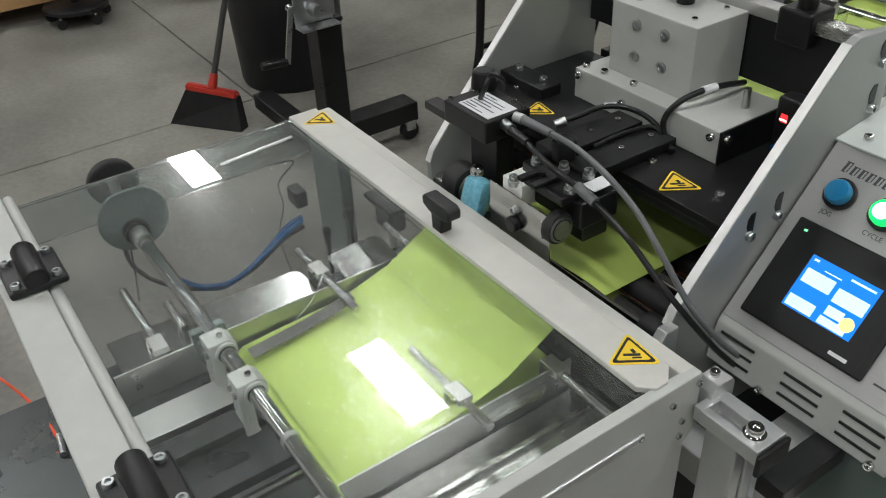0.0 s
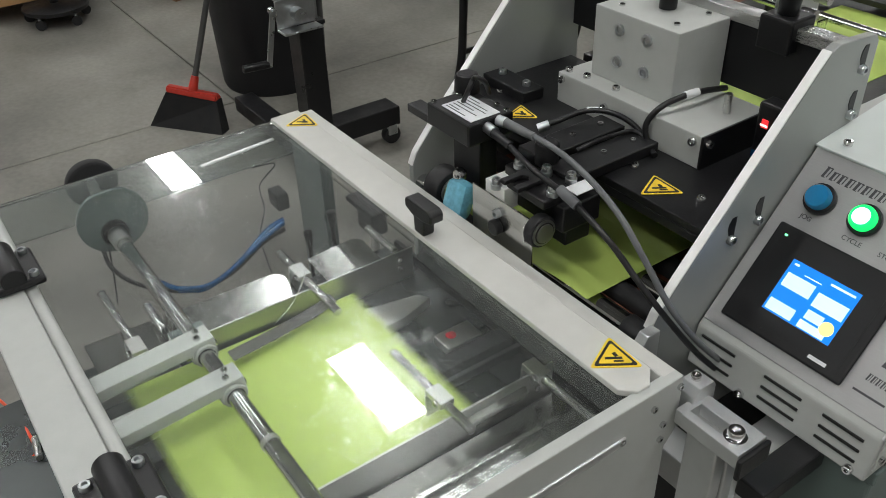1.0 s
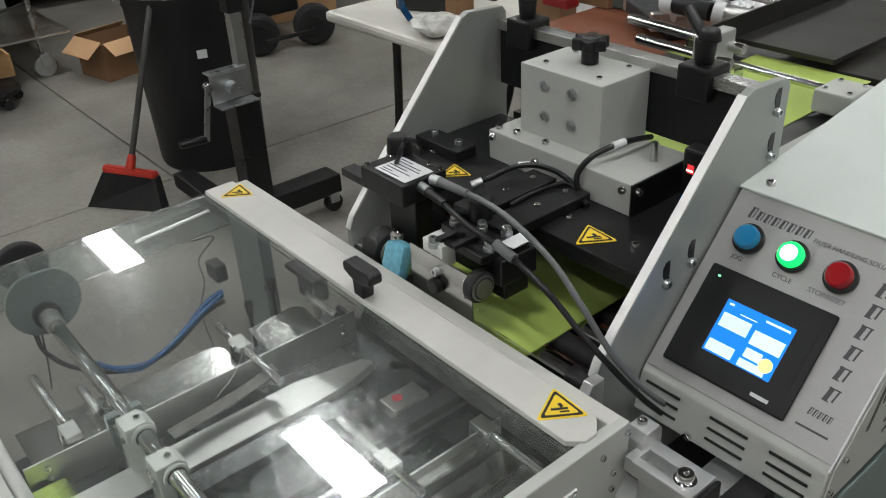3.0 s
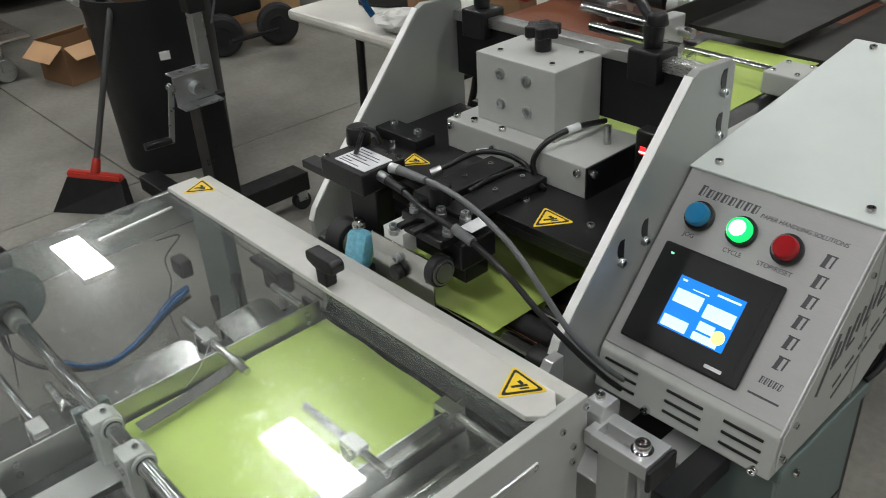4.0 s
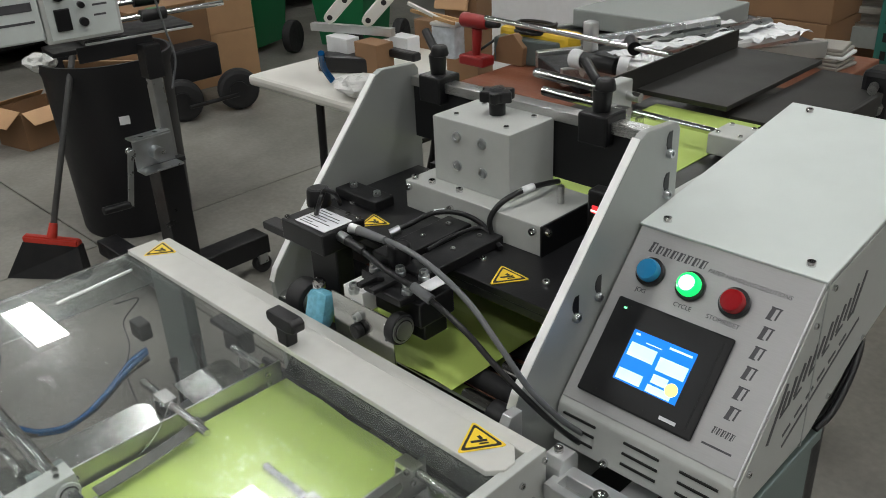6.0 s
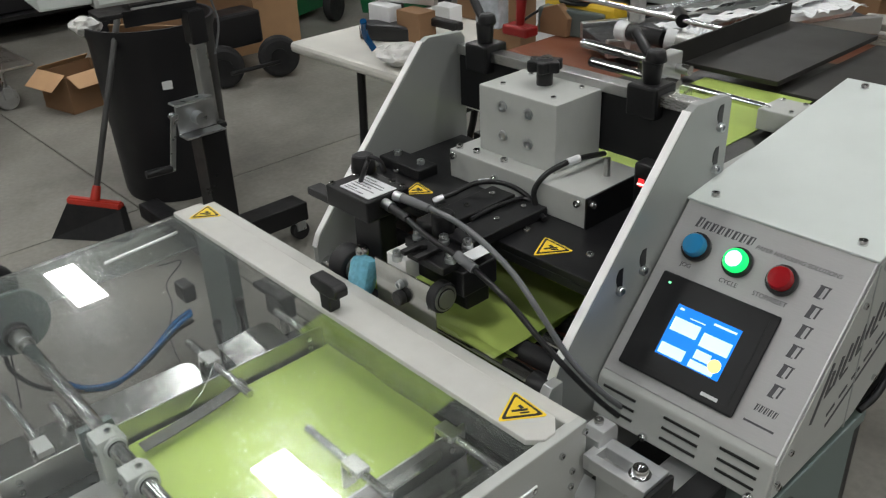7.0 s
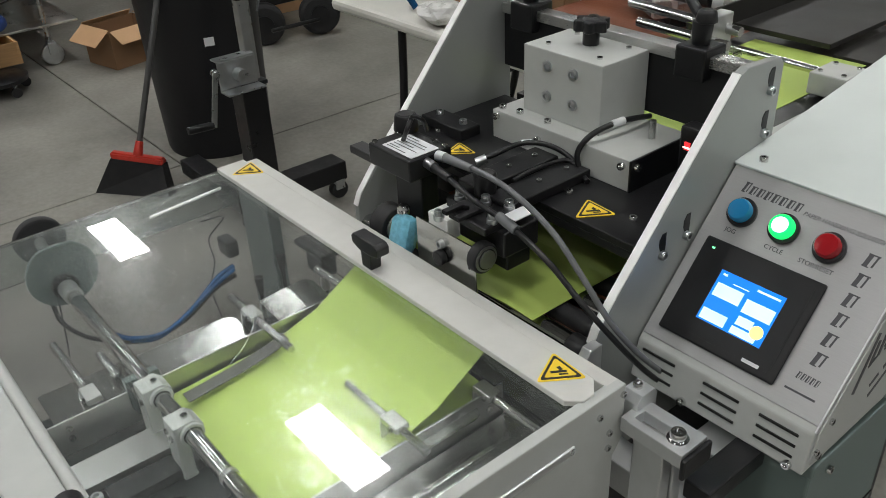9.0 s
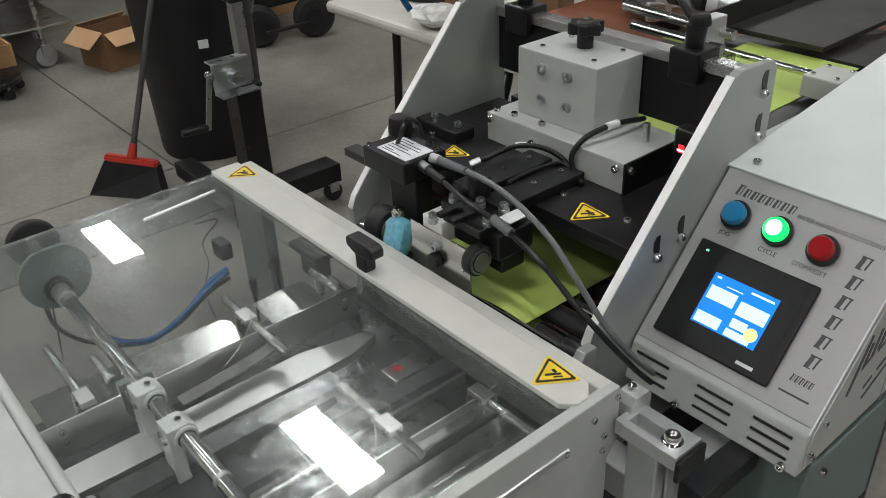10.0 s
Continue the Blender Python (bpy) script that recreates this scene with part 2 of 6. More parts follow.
def bx(x0, x1, y0, y1, z0, z1, bev=0.0015, bm=None, turn=None):
    out = bm or bmesh.new()
    r = bmesh.ops.create_cube(out, size=1.0)
    vs = r["verts"]
    c = Vector(((x0 + x1) / 2, (y0 + y1) / 2, (z0 + z1) / 2))
    bmesh.ops.scale(out, verts=vs, vec=(abs(x1 - x0), abs(y1 - y0), abs(z1 - z0)))
    if bev:
        es = list({e for v in vs for e in v.link_edges})
        k = bmesh.ops.bevel(out, geom=es, offset=min(bev, 0.45 * min(abs(x1 - x0), abs(y1 - y0), abs(z1 - z0))), segments=2, profile=0.5, affect="EDGES")
        vs = list({v for f in k["faces"] for v in f.verts} | {v for v in vs if v.is_valid})
    if turn:
        bmesh.ops.transform(out, verts=vs, matrix=turn)
    bmesh.ops.translate(out, verts=vs, vec=c)
    return out


def cy(p0, p1, r, seg=20, r2=None, bev=0.0, bm=None):
    out = bm or bmesh.new()
    a, b = Vector(p0), Vector(p1)
    d = b - a
    k = bmesh.ops.create_cone(out, cap_ends=True, segments=seg, radius1=r, radius2=r if r2 is None else r2, depth=d.length)
    vs = k["verts"]
    if bev:
        es = [e for e in {e for v in vs for e in v.link_edges} if len(e.link_faces) == 2 and any(len(f.verts) > 4 for f in e.link_faces)]
        q = bmesh.ops.bevel(out, geom=es, offset=bev, segments=2, profile=0.5, affect="EDGES")
        vs = list({v for f in q["faces"] for v in f.verts} | {v for v in vs if v.is_valid})
    bmesh.ops.transform(out, verts=vs, matrix=Matrix.Translation((a + b) / 2) @ d.to_track_quat("Z", "Y").to_matrix().to_4x4())
    for f in {f for v in vs for f in v.link_faces}:
        f.smooth = len(f.verts) < 5
    return out


def prism(poly, axis, a0, a1, bev=0.0, bm=None):
    """A closed outline in the plane across an axis, drawn out from a0 to a1 along it."""
    out = bm or bmesh.new()
    put = {"x": lambda u, v, w: (w, u, v), "y": lambda u, v, w: (u, w, v), "z": lambda u, v, w: (u, v, w)}[axis]
    lo = [out.verts.new(put(u, v, a0)) for u, v in poly]
    hi = [out.verts.new(put(u, v, a1)) for u, v in poly]
    fs = [out.faces.new(lo), out.faces.new(hi[::-1])]
    n = len(poly)
    for i in range(n):
        fs.append(out.faces.new((lo[i], hi[i], hi[(i + 1) % n], lo[(i + 1) % n])))
    bmesh.ops.recalc_face_normals(out, faces=fs)
    if bev:
        bmesh.ops.bevel(out, geom=list({e for f in fs for e in f.edges}), offset=bev, segments=2, profile=0.5, affect="EDGES")
    return out


def curve_points(pts, steps=8):
    p = [Vector(q) for q in pts]
    p = [2 * p[0] - p[1]] + p + [2 * p[-1] - p[-2]]
    out = []
    for i in range(1, len(p) - 2):
        for s in range(steps):
            t = s / steps
            a, b, c, d = p[i - 1], p[i], p[i + 1], p[i + 2]
            out.append(0.5 * (2 * b + (c - a) * t + (2 * a - 5 * b + 4 * c - d) * t * t + (3 * b - a - 3 * c + d) * t ** 3))
    return out + [p[-2]]


def tube(pts, r, seg=10, steps=8, bm=None, smooth=True):
    out = bm or bmesh.new()
    c = curve_points(pts, steps) if smooth else [Vector(q) for q in pts]
    rings = []
    side = None
    for i, q in enumerate(c):
        d = (c[min(i + 1, len(c) - 1)] - c[max(i - 1, 0)]).normalized()
        if side is None:
            side = d.orthogonal().normalized()
        side = (side - d * side.dot(d)).normalized()
        up = d.cross(side)
        rings.append([out.verts.new(q + r * (math.cos(a) * side + math.sin(a) * up)) for a in (2 * math.pi * k / seg for k in range(seg))])
    for a, b in zip(rings, rings[1:]):
        for k in range(seg):
            out.faces.new((a[k], a[(k + 1) % seg], b[(k + 1) % seg], b[k])).smooth = seg > 5
    out.faces.new(rings[0][::-1])
    out.faces.new(rings[-1])
    return out


def ribbon(pts, width, thick, bm=None, steps=8):
    """A flat strip along points, wide in x."""
    out = bm or bmesh.new()
    c = curve_points(pts, steps)
    prev = None
    for q in c:
        ring = [out.verts.new(q + Vector(o)) for o in ((-width / 2, 0, 0), (width / 2, 0, 0), (width / 2, 0, thick), (-width / 2, 0, thick))]
        if prev:
            for k in range(4):
                out.faces.new((prev[k], prev[(k + 1) % 4], ring[(k + 1) % 4], ring[k]))
        else:
            out.faces.new(ring[::-1])
        prev = ring
    out.faces.new(prev)
    return out


def lathe(prof, at, seg=32, bm=None, turn=None):
    """A turned body from (radius, height) pairs about z."""
    out = bm or bmesh.new()
    m = Matrix.Translation(at) @ (turn if turn else Matrix())
    rings = [[out.verts.new(m @ Vector((r * math.cos(2 * math.pi * k / seg), r * math.sin(2 * math.pi * k / seg), h))) for k in range(seg)] for r, h in prof]
    for a, b in zip(rings, rings[1:]):
        for k in range(seg):
            out.faces.new((a[k], a[(k + 1) % seg], b[(k + 1) % seg], b[k])).smooth = seg > 6
    if prof[0][0] > 1e-5:
        out.faces.new(rings[0][::-1])
    if prof[-1][0] > 1e-5:
        out.faces.new(rings[-1])
    bmesh.ops.remove_doubles(out, verts=out.verts, dist=1e-6)
    return out


def writing(text, size, m, material, parent, name="lettering", shear=0.0, bold=0.0):
    cu = bpy.data.curves.new(name, "FONT")
    cu.body, cu.size, cu.align_x, cu.align_y, cu.extrude, cu.shear, cu.offset = text, size, "CENTER", "CENTER", 0.0002, shear, bold
    tmp = bpy.data.objects.new(name, cu)
    scene.collection.objects.link(tmp)
    me = bpy.data.meshes.new_from_object(tmp)
    bpy.data.objects.remove(tmp)
    bpy.data.curves.remove(cu)
    me.materials.clear()
    me.materials.append(material)
    ob = new(name, me)
    ob.parent = parent
    ob.matrix_local = Matrix.Translation(-ROOT[parent.name]) @ m
    return ob


def screw_mesh(r, h, material, name="screw"):
    prof = [(r, 0), (r, h * 0.85), (r * 0.88, h), (r * 0.52, h), (r * 0.5, h * 0.45), (0, h * 0.45)]
    return finish(lathe(prof, (0, 0, 0), 14), material, name)


SCREW5 = screw_mesh(0.0046, 0.005, CHROME)
SCREW4 = screw_mesh(0.0034, 0.003, CHROME)
SCREW8 = screw_mesh(0.0066, 0.003, GALV)
SCREWB = screw_mesh(0.005, 0.006, GALV)


def screw(parent, at, normal=(0, 0, 1), me=None):
    return shared("screw", me or SCREW5, parent, at, Vector(normal).to_track_quat("Z", "Y").to_matrix().to_4x4())


def warning_label(parent, at, size, m):
    """A triangular yellow warning label with a black border and a sign as plain bars; m turns it."""
    def tri(k, h0, h1):
        pts = [(math.cos(a) * k, math.sin(a) * k) for a in (radians(90 + 120 * i) for i in range(3))]
        out = []
        for i in range(3):
            a, b, c = Vector(pts[i - 1]), Vector(pts[i]), Vector(pts[(i + 1) % 3])
            for s in range(4):
                t = s / 3
                p0, p1 = b + (a - b) * 0.1, b + (c - b) * 0.1
                out.append(tuple((1 - t) ** 2 * p0 + 2 * t * (1 - t) * b + t * t * p1))
        return prism(out, "z", h0, h1)
    k = size * 0.577
    lab = new("warning_label", finish(tri(k * 1.12, 0, 0.0005), YELLOW, "warning_label"))
    lab.parent = parent
    lab.matrix_local = Matrix.Translation(Vector(at) - ROOT[parent.name]) @ m
    ROOT[lab.name] = Vector((0, 0, 0))
    b = tri(k * 0.95, 0.0005, 0.0008)
    o = new("border", finish(b, INK, "border"))
    o.parent = lab
    o = new("field", finish(tri(k * 0.74, 0.0008, 0.0011), YELLOW, "field"))
    o.parent = lab
    s = bx(-k * 0.34, k * 0.28, -k * 0.16, -k * 0.04, 0.0011, 0.0014, 0)
    bx(-k * 0.05, k * 0.3, -k * 0.3, -k * 0.22, 0.0011, 0.0014, 0, s)
    bx(-k * 0.02, k * 0.12, -k * 0.02, k * 0.2, 0.0011, 0.0014, 0, s, pose(0, 0, 0, 0, 0, 25))
    o = new("sign", finish(s, INK, "sign"))
    o.parent = lab
    tagged(lab, "yellow triangular warning label with a black sign")
    return lab

# ---- the hall
floor = thing("floor", "worn grey concrete hall floor with saw-cut joints", "floor", kind="structure")


def floor_slabs():
    # slabs between saw-cut joints
    xs = [-34, -13.78, -10.18, -6.58, -2.98, 0.62, 4.22, 24]
    ys = [-24, -6.45, -2.85, 0.75, 4.35, 7.95, 26]
    for i in range(len(xs) - 1):
        for j in range(len(ys) - 1):
            b = bmesh.new()
            bx(xs[i] + 0.003, xs[i + 1] - 0.003, ys[j] + 0.003, ys[j + 1] - 0.003, -0.1, 0, 0.004, b)
            part("slab", b, CONC, floor)
    b = bx(-60, 60, -50, 50, -0.2, -0.03, 0)
    part("joint_filler", b, RUBBER, floor)


floor_slabs()
# walls out of view, added pale so they bounce fill light under the deck
for nm, a in (("wall_north", (-17.4, 9.4, 13.0, 13.2)), ("wall_south", (-17.4, 9.4, -8.2, -8.0)), ("wall_west", (-17.4, -17.2, -8.0, 13.0)), ("wall_east", (9.2, 9.4, -8.0, 13.0))):
    solo(nm, bx(*a, 0, CEIL + 0.5, 0), WALLM, "plain pale hall wall out of view, added for fill light", "wall", "structure")
solo("ceiling", bx(-17.4, 9.4, -8.2, 13.2, CEIL + 0.5, CEIL + 0.7, 0), CEILM, "dark hall roof deck", "ceiling", "structure")
FIXM = mat("lamp_diffuser", (0.8, 0.8, 0.8), 0.5, 0, 0.0, emit=(1.0, 0.985, 0.95), strength=24.0)


def high_bay(x, y):
    t = thing("high_bay_light", "long white high-bay ceiling light, switched on, in partly added rows", "ceiling light", (x, y, CEIL), "high-bay lights")
    b = bx(x - 0.56, x + 0.56, y - 0.2, y + 0.2, CEIL - 0.1, CEIL - 0.02, 0.01)
    part("housing", b, WHITE, t)
    part("diffuser", bx(x - 0.55, x + 0.55, y - 0.185, y + 0.185, CEIL - 0.118, CEIL - 0.102, 0.002), FIXM, t)
    for s in (-0.4, 0.4):
        part("hanger", cy((x + s, y, CEIL - 0.02), (x + s, y, CEIL + 0.5), 0.004, 6), GALV, t)


for lx, ly in LIGHTS:
    high_bay(lx, ly)

# ---- the delivery unit: bed, side panels and cross bar
unit = thing("delivery_unit", "grey sheet delivery unit with a stainless bed", "paper machine", (-0.33, -0.24, 0))
b = prism([(-0.56, 0.80), (-0.56, 1.03), (-0.5, 1.05), (0.0, 1.05), (0.0, 0.985), (-0.012, 0.97), (-0.012, 0.80)], "x", -0.012, 0.0, 0.0012)
side = part("side_panel", b, GREY, unit, "grey painted side panel")
part("groove_bar", bx(-0.0005, 0.0025, -0.42, -0.067, 1.0105, 1.0190, 0.003), ALU, side, "slim pale bar on the panel")
for p in ((-0.071, 1.0148), (-0.035, 1.031), (-0.004, 1.040), (-0.020, 1.004), (-0.021, 0.986)):
    screw(side, (0.0, p[0], p[1]), (1, 0, 0), SCREW4)
part("cross_bar", bx(-0.668, -0.008, -0.017, 0.0, 1.028, 1.05, 0.0015), LGREY, unit, "grey painted cross bar")
# darker than the grey frame: shade on the post's front is in the colour
part("end_post", bx(-0.672, -0.590, -0.035, -0.018, 0.70, 1.027, 0.0015), DISC, unit, "grey upright plate, its shade put into a darker colour")
bar = part("hinge_bar", bx(-0.70, -0.012, -0.468, -0.427, 1.035, 1.052, 0.0015), GREY, unit, "grey painted hinge bar")
part("rounded_edge", cy((-0.70, -0.4205, 1.044), (-0.012, -0.4205, 1.044), 0.0065, 14), GREY, bar)
part("bed_plate", bx(-0.46, -0.02, -0.56, -0.004, 0.926, 0.938, 0.001), BEDD, unit, "dark steel bed plate")
part("bed_finger", prism([(-0.356, -0.455), (-0.316, -0.455), (-0.311, -0.13), (-0.313, -0.085), (-0.325, -0.043), (-0.339, -0.050), (-0.346, -0.085), (-0.356, -0.13)], "z", 0.938, 0.9505, 0.0008), SATIN, unit, "pale steel bed finger")
part("bed_finger", prism([(-0.150, -0.455), (-0.186, -0.455), (-0.186, -0.15), (-0.172, -0.085), (-0.150, -0.085)], "z", 0.938, 0.9505, 0.0008), BEDD, unit, "dark steel bed finger")
part("bed_rail", bx(-0.306, -0.278, -0.455, -0.12, 0.938, 0.9500, 0.0008), DARKST, unit, "flat dark rail")
part("bed_rail", bx(-0.196, -0.191, -0.455, -0.16, 0.938, 0.9500, 0.0008), STEELY, unit, "slim steel rail")
part("belt", bx(-0.236, -0.214, -0.455, -0.004, 0.938, 0.9510, 0.001), BELT, unit, "black transport belt")
part("belt", bx(-0.206, -0.200, -0.455, -0.004, 0.938, 0.9490, 0.001), BELT, unit, "black transport belt")
se = part("bed_sensor", bx(-0.269, -0.240, -0.078, -0.032, 0.938, 0.9495, 0.0015), SATIN, unit, "steel sensor plate with a red spot")
part("red_spot", cy((-0.258, -0.062, 0.9495), (-0.258, -0.062, 0.9499), 0.006, 16), REDL, se)
b = bx(-0.130, -0.020, -0.455, -0.004, 0.9385, 0.9435, 0.001)
for v in b.verts:
    v.co.z += 0.055 * (v.co.x + 0.130)
part("side_tray", b, TRAYS, unit, "sloping steel side tray")
part("tray_rail", bx(-0.100, -0.094, -0.455, -0.02, 0.944, 0.951, 0.0008), STEELY, unit, "bright tray rail")
part("tray_rail", bx(-0.052, -0.046, -0.455, -0.02, 0.947, 0.958, 0.0008), STEELY, unit, "bright tray rail")
# white rod drawn for the highlight on the side pane's lower edge
part("bright_lip", cy((-0.66, -0.169, 1.019), (-0.66, -0.065, 1.025), 0.0022, 8), EDGE, unit, "inner lip with its highlight in the colour")
part("chute", prism([(-0.012, 0.951), (0.03, 1.012), (0.034, 1.012), (-0.004, 0.951)], "x", -0.40, -0.06, 0.0006), DARKST, unit, "sloping steel chute")
part("inner_wall", bx(-0.040, -0.014, -0.56, -0.004, 0.948, 0.990, 0.0015), DARKST, unit)
part("rear_wall", bx(-0.45, -0.06, -0.012, -0.006, 0.80, 0.95, 0.001), BLACK, unit, "dark rear wall")
part("tray_end", bx(-0.50, -0.05, -1.20, -0.561, 0.925, 0.950, 0.001), GREYD, unit, "grey exit ledge")
part("under_frame", bx(-0.47, -0.02, -0.50, -0.47, 0.84, 0.925, 0.0015), BLACK, unit)
for y in (-0.53, -0.06):
    for x in (-0.44, -0.04):
        part("leg", bx(x - 0.02, x + 0.02, y - 0.02, y + 0.02, 0.0, 0.80, 0.002), ALU, unit, "aluminium profile leg")
for z in (0.80, 0.25):
    part("frame_rail", bx(-0.46, -0.42, -0.53, -0.06, z - 0.04, z, 0.002), ALU, unit)
    part("frame_rail", bx(-0.06, -0.02, -0.53, -0.06, z - 0.04, z, 0.002), ALU, unit)
part("disc", cy((-0.634, -0.299, 1.003), (-0.628, -0.299, 1.003), 0.043, 48, bev=0.001), DISC, unit, "round grey bearing disc")
part("pulley", cy((-0.772, -0.288, 0.991), (-0.757, -0.288, 0.991), 0.034, 40, bev=0.004), RUBBER, unit, "black drive pulley")
part("pulley_axle", cy((-0.757, -0.290, 0.991), (-0.634, -0.302, 0.995), 0.007, 16), STEEL, unit)

# ---- the shaft with its two swinging pushers
SHY, SHZ = -0.302, 0.990
shaft = thing("pusher_shaft", "polished steel shaft across the bed", "machine shaft", (-0.33, SHY, SHZ))
part("rod", cy((-0.626, SHY, SHZ), (-0.014, SHY, SHZ), 0.0085, 24, bev=0.0008), CHROME, shaft)
part("collar", cy((-0.626, SHY, SHZ), (-0.590, SHY, SHZ), 0.0115, 24, bev=0.001), STEEL, shaft, "steel shaft collar")
part("coupling", cy((-0.20, SHY, SHZ), (-0.194, SHY, SHZ), 0.0092, 24), STEEL, shaft)
part("bearing", cy((-0.626, SHY, SHZ), (-0.615, SHY, SHZ), 0.016, 24, bev=0.001), BLACK, shaft)


def pusher_arm(x):
    """A clamp block on the shaft with a flat finger that hangs down; built at the origin of its shaft."""
    t = thing("sheet_pusher", "grey swinging sheet pusher clamped on the shaft", "sheet pusher", (0, 0, 0), "sheet pushers")
    oct_ = [(0.0145 * math.cos(radians(22.5 + 45 * k)), 0.0145 * math.sin(radians(22.5 + 45 * k))) for k in range(8)]
    clamp = part("clamp_block", prism(oct_, "x", -0.0125, 0.0125, 0.0012), PUSH, t, "grey clamp block")
    shared("screw", SCREW4, clamp, (0.002, 0, 0.0135))
    part("finger", bx(-0.0125, 0.0125, -0.0165, -0.0035, -0.110, 0.0130, 0.0012), PUSH, t, "flat grey finger")
    part("pad", bx(-0.0115, 0.0115, -0.0036, -0.0020, -0.105, -0.05, 0.0006), SATIN, t)
    hub = part("hub", cy((0.0125, 0, 0), (0.0165, 0, 0), 0.0125, 28, bev=0.001), PUSH, t, "round grey hub")
    part("bore", cy((0.0165, 0, 0), (0.0169, 0, 0), 0.0096, 24), BLACK, hub)
    for sx, z in ((-0.005, 0.001), (0.005, -0.002)):
        screw(t, (sx, -0.0166, z), (0, -1, 0), SCREW4)
    t.location = (x, SHY, SHZ)
    return t


ARMS = [pusher_arm(-0.356), pusher_arm(-0.286)]
hp = part("hanger_plate", prism([(-0.322, 0.994), (-0.286, 0.994), (-0.283, 0.975), (-0.287, 0.950), (-0.298, 0.940), (-0.312, 0.942), (-0.321, 0.958)], "x", -0.394, -0.384, 0.001), DISC, shaft, "dark grey shaft hanger plate")
for y, z in ((-0.314, 0.984), (-0.310, 0.964)):
    screw(hp, (-0.384, y, z), (1, 0, 0), SCREW5)

# ---- the side guides with their rods and clamps


def side_guide(x, y0, y1, wing, rods, top, flanges, label):
    t = thing("side_guide", label, "sheet guide", (x, (y0 + y1) / 2, 0.951), "side guides")
    s = 1 if wing > x else -1
    part("plate", bx(x - 0.0012, x + 0.0012, y0, y1, 0.9385, top, 0.0005), SATIN, t, "thin stainless guide plate")
    for ya, yb, rise, slope in flanges:
        # a bent wing whose outer edge stands a little higher, with a rounded outer corner
        b = prism([(x + s * 0.0014, ya), (x + s * 0.0014, yb), (wing - s * 0.012, yb), (wing - s * 0.004, yb - 0.004), (wing, yb - 0.012), (wing, ya)], "z", 0.0, 0.0014, 0)
        for v in b.verts:
            v.co.z += top - 0.012 + rise * abs(v.co.x - x) + slope * (v.co.y - (ya + yb) / 2)
        part("flange", b, FLANGE, t, "shiny bent flange")
    for (y, xa, xb, xc) in rods:
        part("rod", cy((xa, y, top + 0.002), (xb, y, top + 0.002), 0.0048, 16, bev=0.0006), ROD, t, "polished adjusting rod")
        if xc is None:
            continue
        c = part("rod_clamp", bx(xc - 0.013, xc + 0.013, y - 0.008, y + 0.008, top + 0.001, top + 0.0085, 0.001), SATIN, t, "pale clamp block")
        part("clamp_leg", bx(xc - 0.013, xc - 0.010, y - 0.009, y + 0.006, top - 0.026, top + 0.001, 0.0008), SATIN, c)
        screw(c, (xc + 0.006, y - 0.008, top + 0.005), (0, -1, 0), SCREW4)
    for y in (y0 + 0.02, y1 - 0.02):
        for z in (top - 0.010, top - 0.022):
            screw(t, (x + 0.0012, y, z), (1, 0, 0), SCREW4)
    return t


side_guide(-0.388, -0.405, -0.024, -0.450, [(-0.158, -0.470, -0.330, -0.417), (-0.353, -0.521, -0.413, -0.404), (-0.320, -0.467, -0.414, None), (-0.047, -0.452, -0.390, None)], 0.980,
           [(-0.395, -0.168, 0.072, -0.020), (-0.132, -0.062, 0.10, 0.07)], "stainless side guide with rods beside the paper bed")
side_guide(-0.135, -0.345, -0.026, -0.121, [(-0.146, -0.240, -0.108, -0.159), (-0.050, -0.134, -0.050, -0.132)], 0.980,
           [(-0.135, -0.062, 0.05, 0.0)], "stainless side guide with rods beside the paper bed")
t = thing("hold_down_strip", "dark bent spring strip resting over the paper", "spring strip", (-0.36, -0.15, 0.96))
part("strip", ribbon([(-0.352, -0.275, 0.9665), (-0.356, -0.235, 0.966), (-0.360, -0.195, 0.967), (-0.361, -0.165, 0.971), (-0.360, -0.148, 0.978)], 0.017, 0.0012), STRIPD, t)
t = thing("wire_feeler", "thin bent wire feeler over the guide", "wire", (-0.37, -0.18, 0.98))
part("wire", tube([(-0.430, -0.148, 0.984), (-0.40, -0.16, 0.992), (-0.372, -0.19, 0.985), (-0.366, -0.215, 0.972)], 0.0007, 6), STEEL, t)
t = thing("sensor_bracket", "small black sensor on a dark bracket under the cover", "sensor", (-0.47, -0.03, 0.95))
part("bracket", bx(-0.552, -0.484, -0.022, 0.014, 0.964, 0.972, 0.002), BLACK, t)
part("block", bx(-0.535, -0.495, -0.016, 0.008, 0.93, 0.964, 0.003), PLASTIC, t)
part("stalk", cy((-0.513, -0.004, 0.80), (-0.513, -0.004, 0.931), 0.006, 12), STEEL, t)
for x, y, z in ((-0.531, -0.055, 0.970), (-0.578, -0.070, 0.920)):
    t = thing("clamp_lever", "small black clamping lever with a ball end", "lever", (x, y, z - 0.10))
    part("stem", cy((x, y, z - 0.14), (x, y, z - 0.015), 0.0030, 10), BLACK, t)
    part("grip", cy((x, y, z - 0.024), (x, y, z), 0.0045, 12, 0.0065, 0.0015), PLASTIC, t)
